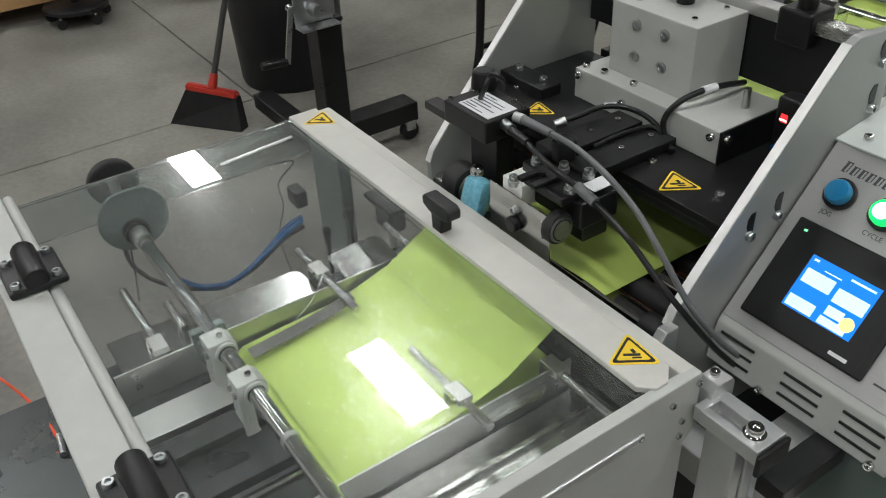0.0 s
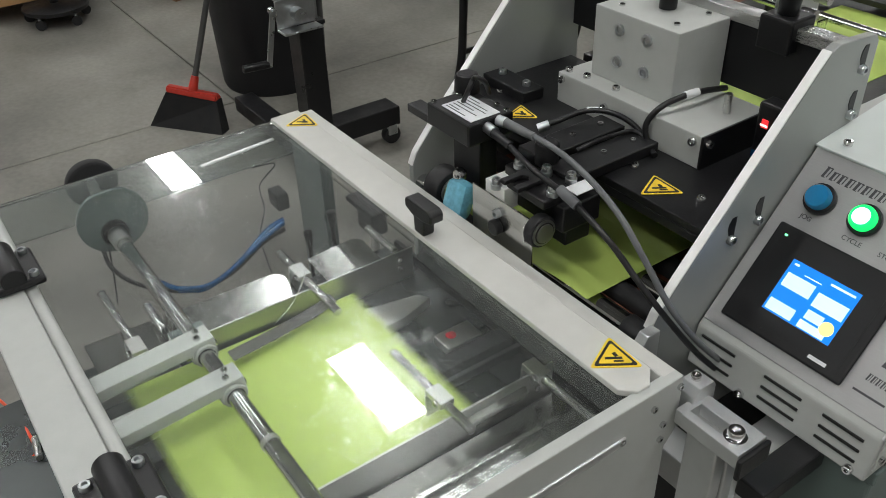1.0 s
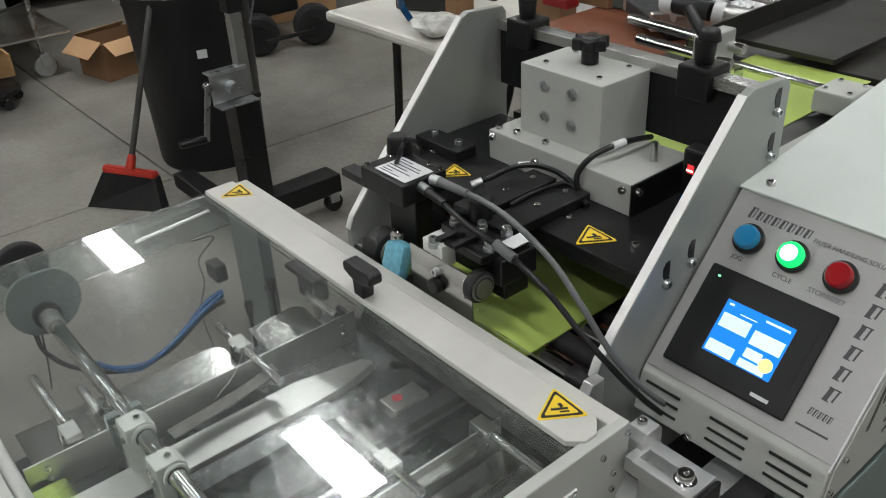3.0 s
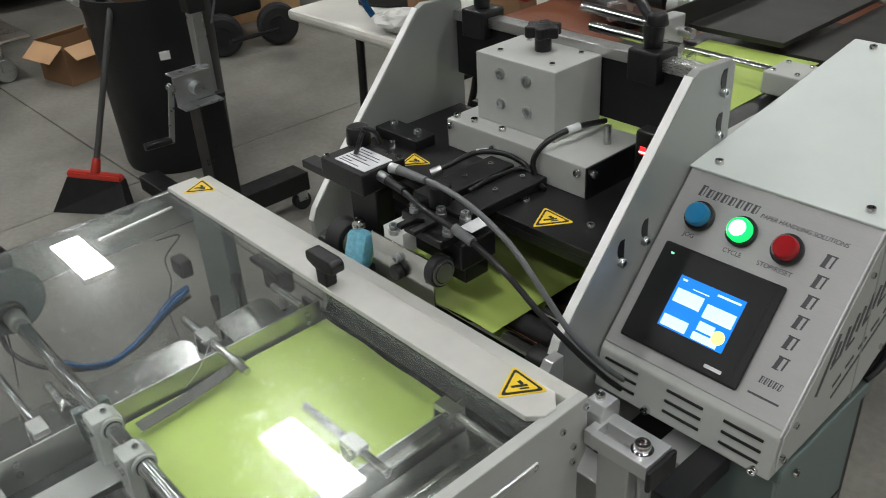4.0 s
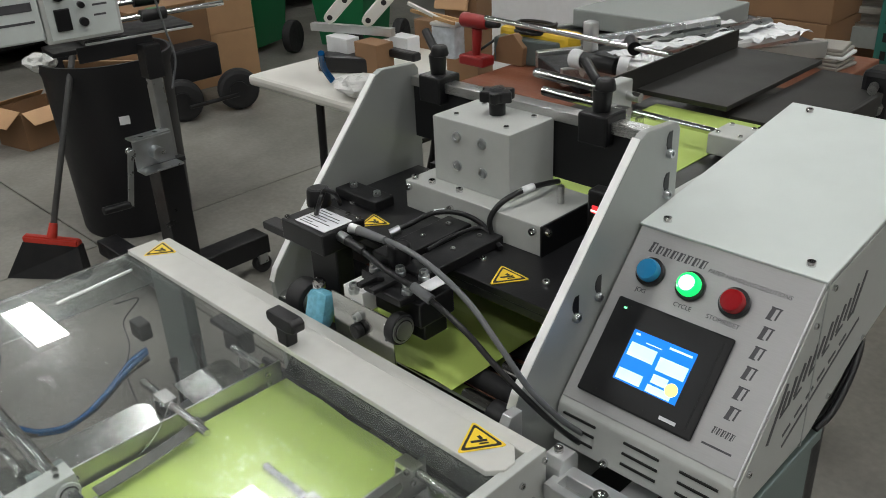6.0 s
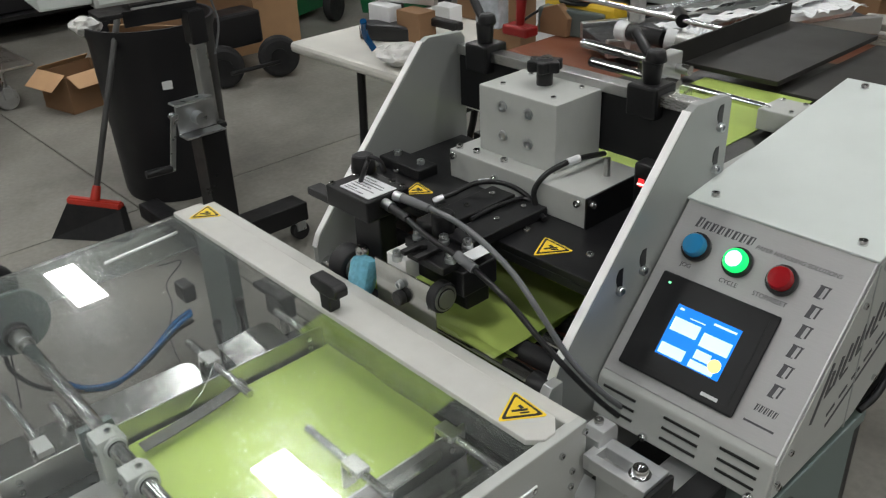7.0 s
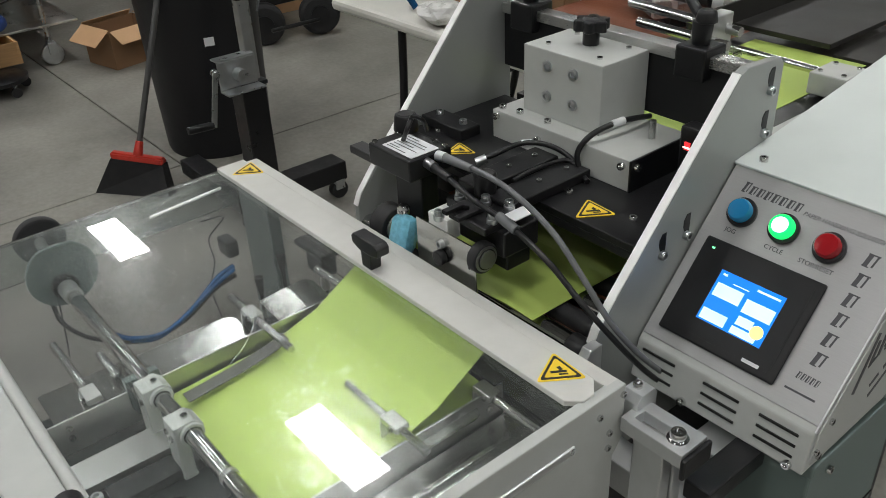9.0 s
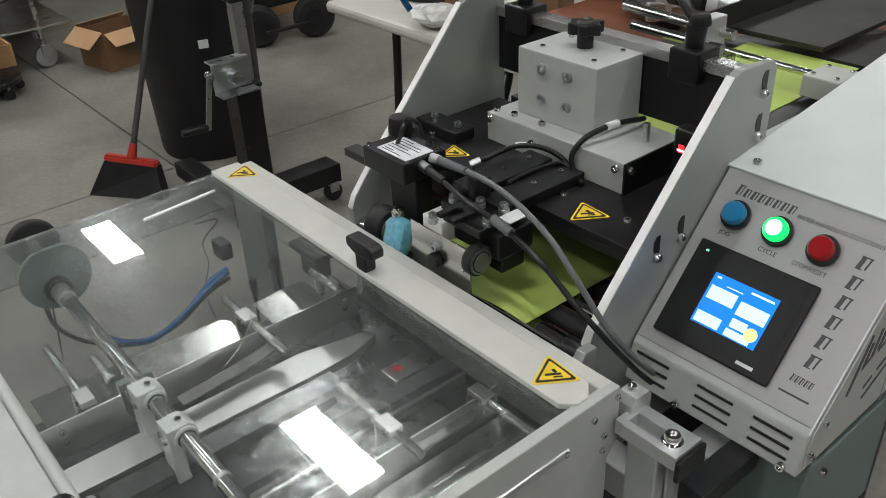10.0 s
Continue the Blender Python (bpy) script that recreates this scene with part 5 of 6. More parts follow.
# ---- folding table
ft = thing("folding_table", "white plastic folding table with dark legs", "table", (-1.7, 1.6, 0))
part("top", bx(-2.33, -0.75, 1.18, 1.95, 0.70, 0.74, 0.014), TABLEW, ft, "white moulded top")
for y in (1.24, 1.80):
    part("leg", tube([(-1.985, y, 0.70), (-1.995, y, 0.50), (-2.01, y, 0.36), (-2.06, y, 0.20), (-2.12, y, 0.0)], 0.015, 10), BLACK, ft, "dark tube leg")
part("stretcher", cy((-2.005, 1.24, 0.40), (-2.005, 1.80, 0.40), 0.010, 10), BLACK, ft)
for px, w, h, m_ in (((-2.048, 1.865, 0.74), 0.13, 0.11, CARD), ((-2.069, 1.727, 0.74), 0.10, 0.07, WHITE)):
    c = thing("cardboard_box", "small cardboard box among the clutter on the table", "box", (px[0], px[1], 0.74), "table boxes")
    part("carton", bx(px[0] - w / 2, px[0] + w / 2, px[1] - w / 3, px[1] + w / 3, 0.741, 0.741 + h, 0.003), m_, c)
al = thing("aluminium_rail", "white aluminium rail with two hinge brackets", "rail", (-1.9, 1.6, 0.74))
q0, q1 = Vector((-2.279, 1.46, 0.87)), Vector((-1.944, 1.563, 0.87))
part("rail", tube([q0, (q0 + q1) / 2, q1], 0.020, 4, 2), ALU, al)
for f in (0.25, 0.72):
    q = q0 + (q1 - q0) * f
    lk = bmesh.new()
    for z0, z1 in ((-0.030, -0.012), (0.012, 0.030)):
        prism([(-0.022, 0.0), (-0.016, -0.018), (0.0, -0.024), (0.016, -0.018), (0.022, 0.0), (0.022, 0.16), (0.012, 0.185), (-0.012, 0.185), (-0.022, 0.16)], "y", z0, z1, 0.004, lk)
    bx(-0.016, 0.016, -0.014, 0.014, 0.05, 0.15, 0.003, lk)
    turn = Matrix.Translation(q + Vector((0, 0, 0.042))) @ pose(0, 0, 0, 0, 45, 43)
    bmesh.ops.transform(lk, verts=lk.verts, matrix=turn)
    lo = part("bracket", lk, TABLEW, al, "white slotted hinge link")
    for h in (0.0, 0.085, 0.16):
        k = cy((0, -0.0302, h), (0, -0.0306, h), 0.010, 16)
        bmesh.ops.transform(k, verts=k.verts, matrix=turn)
        part("hole", k, INK, lo)
part("prop", bx(q0.x + 0.10, q0.x + 0.22, q0.y - 0.02, q0.y + 0.04, 0.741, 0.853, 0.003), WHITE, al)
part("prop", bx(q0.x + 0.26, q0.x + 0.38, q0.y - 0.02, q0.y + 0.06, 0.741, 0.853, 0.003), CARD, al)
bk = thing("black_tool", "black tool with a blue strap on the table", "tool", (-1.8, 1.4, 0.74))
q = Vector((-2.074, 1.437, 0.74))
part("body", bx(q.x - 0.09, q.x + 0.12, q.y - 0.04, q.y + 0.04, 0.741, 0.80, 0.01, None, pose(0, 0, 0, 0, 0, 25)), PLASTIC, bk)
part("arm", bx(q.x, q.x + 0.30, q.y + 0.06, q.y + 0.10, 0.80, 0.83, 0.008), PLASTIC, bk)
part("strap", tube([(-1.955, 1.245, 0.86), (-1.989, 1.275, 0.8), (-1.968, 1.293, 0.75)], 0.012, 8), HOSEB, bk, "blue strap")
bg = thing("plastic_bag", "crumpled clear plastic bag on the table", "bag", (-1.7, 1.2, 0.74))
b = bmesh.new()
q = Vector((-1.781, 1.259, 0.77))
bmesh.ops.create_icosphere(b, subdivisions=3, radius=0.075)
for v in b.verts:
    n = noise.noise(v.co * 22) * 0.035
    v.co = Vector((v.co.x * 1.1, v.co.y, v.co.z * 0.45)) * (1 + n * 8)
bmesh.ops.translate(b, verts=b.verts, vec=(q.x, q.y, 0.78))
part("film", b, BAGW, bg)

# ---- broom, bin and lifting stand
bin_ = thing("waste_bin", "large round black plastic waste bin with a liner", "waste bin", (-3.12, 1.01, 0))
BC = Vector((-3.12, 1.01, 0))
part("tub", lathe([(0.226, 0.0), (0.232, 0.02), (0.254, 0.68), (0.266, 0.72), (0.266, 0.745), (0.254, 0.745), (0.248, 0.68), (0.222, 0.03), (0, 0.03)], BC, 48), BINP, bin_)
b = bmesh.new()
bmesh.ops.create_icosphere(b, subdivisions=3, radius=0.07)
for v in b.verts:
    v.co = Vector((v.co.x, v.co.y * 0.8, v.co.z * 0.5)) * (1 + 0.35 * noise.noise(v.co * 25))
bmesh.ops.translate(b, verts=b.verts, vec=BC + Vector((-0.06, -0.235, 0.745)))
part("liner", b, BAGW, bin_, "translucent liner bunched over the rim")
b = bx(-0.02, 0.02, -0.0015, 0.0015, -0.017, 0.017, 0)
c = Vector((-2.783, 0.9, 0.52)) 
d = (Vector((c.x, c.y, 0)) - BC).normalized()
bmesh.ops.rotate(b, verts=b.verts, matrix=Matrix.Rotation(math.atan2(d.x, -d.y), 3, "Z"))
bmesh.ops.translate(b, verts=b.verts, vec=BC + d * 0.252 + Vector((0, 0, 0.52)))
part("sticker", b, WHITE, bin_, "small white sticker")

sc = thing("scrap_carton", "crushed brown cardboard stuffed into the waste bin", "cardboard", (BC.x, BC.y, 0.2))
for cx_, cy0, w, h, tilt, turn in ((0.02, 0.02, 0.16, 0.54, 10, 35), (-0.06, 0.06, 0.14, 0.52, -12, 70), (0.05, -0.08, 0.12, 0.50, 6, -20)):
    b = bx(-w, w, -0.006, 0.006, 0.0, h, 0.002)
    bmesh.ops.transform(b, verts=b.verts, matrix=pose(BC.x + cx_, BC.y + cy0, 0.2, tilt, 0, turn))
    part("flap", b, CARD, sc)

broom = thing("broom", "angled broom with red cap and black bristles", "broom", (-2.848, 0.493, 0.0))
L, Rr = Vector((-3.002, 0.395, 0.0)), Vector((-2.734, 0.594, 0.0))
ax = (Rr - L).normalized()
th = Vector((-ax.y, ax.x, 0)) * 0.028
ca, cb = Vector((-2.946, 0.464, 0.144)), Vector((-2.796, 0.613, 0.112))
b = bmesh.new()
r0 = [L - th, Rr - th, Rr + th, L + th]
r1 = [ca - th * 0.7, cb - th * 0.7, cb + th * 0.7, ca + th * 0.7]
v0 = [b.verts.new(p) for p in r0]
v1 = [b.verts.new(p) for p in r1]
b.faces.new(v0[::-1])
b.faces.new(v1)
for k in range(4):
    b.faces.new((v0[k], v0[(k + 1) % 4], v1[(k + 1) % 4], v1[k]))
part("bristles", b, BRISTLE, broom, "stiff black bristles")
b = bmesh.new()
up = Vector((0, 0, 0.026))
v0 = [b.verts.new(p) for p in (ca - th * 0.8, cb - th * 0.8, cb + th * 0.8, ca + th * 0.8)]
v1 = [b.verts.new(p + up) for p in (ca - th * 0.55, cb - th * 0.55, cb + th * 0.55, ca + th * 0.55)]
b.faces.new(v0[::-1])
b.faces.new(v1)
for k in range(4):
    b.faces.new((v0[k], v0[(k + 1) % 4], v1[(k + 1) % 4], v1[k]))
bmesh.ops.bevel(b, geom=b.edges[:], offset=0.006, segments=2, affect="EDGES")
cap = part("cap", b, RED, broom, "red plastic cap")
hs = (ca + cb) / 2 + Vector((0, 0, 0.02))
he = Vector((-2.991, 0.838, 0.806))
part("socket", cy(hs, hs + (he - hs).normalized() * 0.06, 0.020, 16, 0.015, 0.002), RED, cap)
part("handle", cy(hs + (he - hs).normalized() * 0.03, he + (he - hs).normalized() * 0.12, 0.012, 16, bev=0.002), HANDLE, broom, "grey tube handle")

st = thing("lifting_stand", "black wheeled lifting stand with a galvanised crank", "lifting stand", (-2.2, 0.8, 0))
PC = Vector((-2.25, 0.765, 0))
part("column", bx(PC.x - 0.045, PC.x + 0.045, PC.y - 0.045, PC.y + 0.045, 0.09, 0.555, 0.004), BLACK, st, "square black column")
part("column_cap", bx(PC.x - 0.052, PC.x + 0.052, PC.y - 0.052, PC.y + 0.052, 0.55, 0.565, 0.003), BLACK, st)
part("foot_beam", bx(PC.x - 0.08, PC.x + 0.02, PC.y + 0.02, PC.y + 0.345, 0.075, 0.15, 0.004), BLACK, st, "black foot beam")
part("foot_beam", bx(-2.74, PC.x, PC.y - 0.11, PC.y - 0.03, 0.075, 0.135, 0.004), BLACK, st, "black foot beam")
for y in (-0.07, 0.31):
    w = part("castor", cy((PC.x - 0.016, PC.y + y, 0.036), (PC.x + 0.016, PC.y + y, 0.036), 0.036, 20, bev=0.004), RUBBER, st, "small castor")
    part("fork", bx(PC.x - 0.022, PC.x + 0.022, PC.y + y - 0.02, PC.y + y + 0.02, 0.04, 0.08, 0.003), GALV, w)
part("inner_tube", bx(PC.x - 0.02, PC.x + 0.022, PC.y + 0.0, PC.y + 0.042, 0.555, 0.835, 0.004), GALV, st, "galvanised inner tube")
part("top_socket", bx(PC.x - 0.028, PC.x + 0.030, PC.y - 0.008, PC.y + 0.050, 0.835, 0.944, 0.004), BLACK, st, "black top socket")
part("winch_plate", bx(-2.21, -2.204, 0.645, 0.785, 0.565, 0.66, 0.003), GALV, st, "bent galvanised winch plate")
part("winch_flange", bx(-2.21, -2.15, 0.645, 0.785, 0.558, 0.565, 0.002), GALV, st)
part("winch_flange", bx(-2.25, -2.205, 0.645, 0.785, 0.660, 0.666, 0.002), GALV, st)
part("drum", cy((-2.204, 0.715, 0.61), (-2.165, 0.715, 0.61), 0.022, 16), GALV, st)
part("crank_pivot", cy((-2.205, 0.63, 0.635), (-2.17, 0.63, 0.635), 0.012, 14), GALV, st)
part("crank_arm", bx(-2.178, -2.172, 0.594, 0.614, 0.46, 0.645, 0.002, None, pose(0, 0, 0, -12, 0, 0)), GALV, st, "flat crank arm")
part("crank_grip", cy((-2.178, 0.585, 0.472), (-2.178, 0.495, 0.478), 0.013, 14, bev=0.003), PLASTIC, st, "black crank grip")
lift = thing("label_machine", "grey tabletop machine with a white control panel on the stand", "paper machine", (-2.3, 0.6, 0.9))
ang = pose(-2.33, 0.56, 1.045, 0, 0, -8)
def onl(bm):
    bmesh.ops.transform(bm, verts=bm.verts, matrix=ang)
    return bm
part("body", onl(bx(-0.16, 0.05, -0.215, -0.06, -0.04, 0.22, 0.006)), COVER, lift, "pale grey case")
pnl = part("control_panel", onl(bx(0.0, 0.052, -0.058, 0.17, -0.055, 0.20, 0.004)), GREY, lift, "white control panel with knobs")
part("face", onl(bx(0.052, 0.055, -0.045, 0.16, -0.045, 0.19, 0.001)), COVER, pnl)
for y, z, r in ((-0.005, 0.155, 0.018), (-0.005, 0.09, 0.022), (0.055, 0.05, 0.010), (0.055, 0.0, 0.013)):
    part("knob", onl(cy((0.055, y, z), (0.075, y, z), r, 18, bev=0.002)), PLASTIC, pnl, "black knob")
part("switch", onl(bx(0.055, 0.064, -0.025, 0.02, -0.02, 0.045, 0.003)), PLASTIC, pnl, "black rocker switch")
for k in range(4):
    part("print_line", onl(bx(0.055, 0.0556, 0.09, 0.15 - 0.008 * k, 0.10 - 0.03 * k, 0.106 - 0.03 * k, 0)), DINK, pnl)
part("script_bar", onl(bx(0.05, 0.0512, -0.20, -0.08, 0.05, 0.075, 0)), DINK, lift)
part("script_bar", onl(bx(0.05, 0.0512, -0.20, -0.08, 0.015, 0.022, 0)), DINK, lift)
for k in range(4):
    part("roller", onl(cy((0.02 - 0.05 * k, 0.17, -0.02 + 0.04 * k), (0.02 - 0.05 * k, 0.52, -0.02 + 0.04 * k), 0.009, 12)), CHROME, lift, "steel roller")
    part("sleeve", onl(cy((0.02 - 0.05 * k, 0.24, -0.02 + 0.04 * k), (0.02 - 0.05 * k, 0.32, -0.02 + 0.04 * k), 0.020, 14)), PLASTIC, lift, "black roller sleeve")
part("green_part", onl(bx(0.0, 0.03, 0.26, 0.31, -0.035, 0.0, 0.006)), GREENB, lift)
part("end_plate", onl(bx(-0.14, 0.05, 0.52, 0.535, -0.01, 0.20, 0.003)), GREYD, lift)
part("bed", onl(bx(-0.16, 0.03, 0.05, 0.40, -0.080, -0.066, 0.003)), BLACK, lift)
part("bracket", onl(bx(0.03, 0.036, 0.02, 0.26, -0.13, -0.08, 0.002)), BLACK, lift)
part("bright_rim", onl(bx(0.031, 0.037, 0.05, 0.40, -0.079, -0.072, 0.001)), ALU, lift, "bright rim of the tray")
part("plate_under", onl(bx(-0.10, 0.03, -0.05, 0.26, -0.10, -0.086, 0.002)), BLACK, lift)
part("wire", tube([(-2.25, 0.838, 1.085), (-2.25, 0.856, 0.975), (-2.25, 0.872, 0.88), (-2.25, 0.842, 0.783)], 0.004, 8), CABLEG, lift, "pale cable hanging down")

# ---- things on the far floor
bo = thing("open_carton", "open brown cardboard carton on the floor", "carton", (-4.55, 1.1, 0))
m4 = pose(-4.58, 1.17, 0, 0, 0, 12) @ Matrix.Scale(0.76, 4)
def onb(bm):
    bmesh.ops.transform(bm, verts=bm.verts, matrix=m4)
    return bm
for a in ((-0.18, 0.18, -0.22, -0.214, 0, 0.27), (-0.18, 0.18, 0.214, 0.22, 0, 0.27), (-0.18, -0.174, -0.214, 0.214, 0, 0.27), (0.174, 0.18, -0.214, 0.214, 0, 0.27)):
    part("wall", onb(bx(*a, 0.001)), CARD, bo)
part("bottom", onb(bx(-0.174, 0.174, -0.214, 0.214, 0.002, 0.01, 0)), CARD, bo)
for (cx, cy_, sx, sy, rx, ry) in ((0.245, 0, 0.075, 0.21, 0, 28), (0, -0.28, 0.17, 0.08, 35, 0), (-0.23, 0, 0.08, 0.21, 0, -45), (0.0, 0.28, 0.17, 0.07, -30, 0)):
    k = bx(cx - sx, cx + sx, cy_ - sy, cy_ + sy, 0.245, 0.250, 0.001, None, pose(0, 0, 0, rx, ry, 0))
    part("flap", onb(k), CARDL, bo, "pale open flap")
stool = thing("work_stool", "round blue work stool on castors", "stool", (-4.53, 0.43, 0))
SC = Vector((-4.53, 0.43, 0))
part("seat", lathe([(0, 0.335), (0.125, 0.335), (0.138, 0.350), (0.138, 0.375), (0.125, 0.392), (0, 0.396)], SC, 32), BLUEU, stool, "padded blue seat")
part("column", cy(SC + Vector((0, 0, 0.08)), SC + Vector((0, 0, 0.336)), 0.022, 16), BLACK, stool)
part("base_ring", lathe([(0.155, 0.064), (0.168, 0.070), (0.168, 0.088), (0.155, 0.096), (0.02, 0.102), (0.02, 0.064)], SC, 32), BLACK, stool)
for i in range(5):
    a = 2 * math.pi * i / 5 + 0.4
    p = SC + Vector((0.15 * math.cos(a), 0.15 * math.sin(a), 0))
    part("castor", cy(p + Vector((-0.010, 0, 0.026)), p + Vector((0.010, 0, 0.026)), 0.026, 16), RUBBER, stool, "castor")
    part("fork", cy(p + Vector((0, 0, 0.03)), p + Vector((0, 0, 0.066)), 0.008, 8), GALV, stool)
tray = thing("wooden_crate", "shallow pine crate beside the stool", "crate", (-4.75, 0.35, 0))
for a in ((-5.00, -4.62, 0.60, 0.615, 0.10, 0.22), (-5.00, -4.62, -0.15, -0.135, 0.10, 0.22), (-4.635, -4.62, -0.135, 0.60, 0.10, 0.22), (-5.00, -4.985, -0.135, 0.60, 0.10, 0.22), (-4.985, -4.635, -0.135, 0.60, 0.10, 0.112)):
    part("board", bx(*a, 0.002), WOOD, tray)
for y in (-0.05, 0.48):
    part("foot", bx(-4.95, -4.66, y, y + 0.06, 0.0, 0.10, 0.003), BLACK, tray)
cart = thing("wire_cart", "chrome wire shelf cart on castors", "cart", (-5.2, 0.8, 0))
for x, y in ((-4.80, 0.82), (-4.80, 0.0), (-5.6, 1.02), (-5.6, 0.1)):
    part("post", cy((x, y, 0.12), (x, y, 1.3), 0.014, 12), GALV, cart, "chrome post")
    w = part("castor", cy((x - 0.016, y, 0.062), (x + 0.016, y, 0.062), 0.062, 20, bev=0.006), GALV, cart, "castor wheel")
    part("fork", bx(x - 0.024, x + 0.024, y - 0.02, y + 0.03, 0.06, 0.13, 0.004), GALV, w)
for z in (0.22, 0.75):
    part("shelf", bx(-5.62, -4.78, 0.0, 1.0, z, z + 0.012, 0.002), STEEL, cart)
    for k in range(2):
        part("shelf_wire", cy((-4.79, 0.0, z + 0.03 * k), (-5.59, 1.0, z + 0.03 * k), 0.006, 8), CHROME, cart)
part("black_hose", tube([(-5.3 + 0.18 * math.cos(i * 0.5), 0.5 + 0.18 * math.sin(i * 0.5), 0.245 + 0.002 * i) for i in range(20)], 0.016, 8, 3), RUBBER, cart, "coiled black hose")
truck = thing("hand_truck", "dark hand truck with two fat tyres", "hand truck", (-4.2, 2.0, 0))
for c in ((-4.075, 2.187, 0.0), (-4.135, 1.838, 0.0)):
    w = part("wheel", cy((c[0] - 0.09, c[1] + 0.04, 0.125), (c[0] - 0.02, c[1] + 0.01, 0.125), 0.125, 28, bev=0.025), RUBBER, truck, "fat black tyre")
    part("rim", cy((c[0] - 0.02, c[1] + 0.01, 0.125), (c[0] - 0.012, c[1] + 0.006, 0.125), 0.055, 20), BLACK, w)
part("axle", cy((-4.012, 1.816, 0.13), (-4.004, 2.136, 0.13), 0.012, 10), BLACK, truck)
part("box", bx(-4.42, -4.22, 1.84, 2.18, 0.20, 0.40, 0.02), BINP, truck, "dark plate")
part("load", bx(-4.75, -4.42, 1.75, 2.25, 0.20, 0.62, 0.004), CARD, truck, "brown carton on the truck")
for i, (x, y, w, h) in enumerate(((-5.4, 3.15, 0.62, 1.1), (-4.75, 3.65, 0.62, 1.1))):
    g = thing("wheeled_bin", "green plastic wheeled bin", "wheeled bin", (x, y, 0), "wheeled bins")
    part("tub", lathe([(w * 0.42, 0.05), (w * 0.62, h * 0.95), (w * 0.66, h * 0.95), (w * 0.66, h)], (x, y, 0), 4, turn=pose(0, 0, 0, 0, 0, 65)), GREENB, g)
    part("lid", bx(x - w / 2, x + w / 2, y - w / 2, y + w / 2, h, h + 0.04, 0.02, None, pose(0, 0, 0, 0, 0, 20)), GREENB, g)
    for s in (-0.25, 0.2):
        part("wheel", cy((x + 0.36, y + s - 0.1, 0.12), (x + 0.42, y + s - 0.07, 0.12), 0.12, 24, bev=0.01), RUBBER, g, "black wheel")


def carton_stack(x, y, n, w, name="carton"):
    z = 0.0
    for i in range(n):
        h = 0.28 + 0.1 * random.random()
        t = thing("carton", "closed brown carton in a stack", "carton", (x, y, z), "stacked cartons")
        part("body", bx(x - w / 2, x + w / 2, y - w / 2, y + w / 2, z, z + h, 0.004, None, pose(0, 0, 0, 0, 0, random.uniform(-8, 8))), CARD if random.random() < 0.6 else CARDL, t)
        part("tape", bx(x - 0.025, x + 0.025, y - w / 2 - 0.003, y + w / 2 + 0.003, z + h - 0.05, z + h + 0.002, 0.0, None), STACK, t)
        z += h + 0.002


for x, y, n in ((-5.6, 2.25, 3), (-5.0, 2.45, 2), (-5.9, 2.9, 3), (-3.2, 3.9, 3), (-2.6, 4.2, 4), (-2.0, 4.4, 3), (-1.4, 3.6, 4)):
    carton_stack(x, y, n, 0.5 + 0.12 * random.random())


def rack(x0, x1, y0, y1, zs, name_label):
    t = thing("storage_rack", name_label, "rack", ((x0 + x1) / 2, (y0 + y1) / 2, 0), "storage racks")
    for x in (x0, x1):
        for y in (y0, y1):
            u = part("upright", bx(x - 0.04, x + 0.04, y - 0.03, y + 0.03, 0, 2.6, 0.003), RACKG, t, "perforated teal upright")
            for k in range(24):
                part("hole", bx(x - 0.012, x + 0.012, y - 0.0315, y - 0.0302, 0.25 + k * 0.08, 0.29 + k * 0.08, 0), INK, u)
    for z in zs:
        for y in (y0, y1):
            part("beam", bx(x0 + 0.04, x1 - 0.04, y - 0.025, y + 0.025, z - 0.09, z, 0.003), GREYD, t, "grey shelf beam")
        part("shelf", bx(x0, x1, y0, y1, z, z + 0.012, 0), STEEL, t)
    return t


RY = 3.6
RX = -0.95
rack(RX - 2.6, RX, RY, RY + 0.9, (0.12, 0.62, 1.15, 1.9), "teal storage rack with stacked paper")
rack(RX - 5.3, RX - 2.7, RY + 1.6, RY + 2.5, (0.3, 1.0, 1.7), "teal storage rack with stacked paper")
for z in (0.632, 1.162, 0.132):
    x = RX - 2.45
    while x < RX - 0.3:
        w = random.uniform(0.28, 0.48)
        h = random.uniform(0.10, 0.32)
        s = thing("paper_stack", "stack of flat folded cartons and paper on the rack", "paper stack", (x, RY + 0.3, z), "paper stacks")
        lay = z
        while lay < z + h:
            d = random.uniform(0.025, 0.05)
            part("flat_carton", bx(x + random.uniform(0, 0.02), x + w, RY + 0.02 + random.uniform(0, 0.04), RY + 0.6, lay, lay + d - 0.002, 0.003), random.choice((STACK, CARD, WHITE, STACK)), s)
            lay += d
        x += w + 0.04
wp = thing("wooden_post", "pale pine post beside the rack", "post", (RX + 0.2, 3.6, 0))
part("board", bx(RX + 0.07, RX + 0.17, 3.5, 3.6, 0, 2.4, 0.003), WOOD, wp)
for k in range(4):
    part("slat", bx(RX + 0.17, RX + 1.0, 3.5, 3.54, 0.2 + 0.42 * k, 0.32 + 0.42 * k, 0.003), WOOD, wp, "pine slat")
part("back", bx(RX + 0.17, RX + 1.4, 4.4, 4.42, 0, 2.4, 0), BLACK, wp, "dark back sheet")
for k in range(3):
    part("shelf", bx(RX + 0.17, RX + 1.4, 3.545, 4.39, 0.26 + 0.42 * k, 0.285 + 0.42 * k, 0.002), WOOD, wp, "pine shelf board")
dk = thing("dark_shelving", "dark steel shelving with black bins and cartons", "shelving", (-6.6, 1.2, 0))
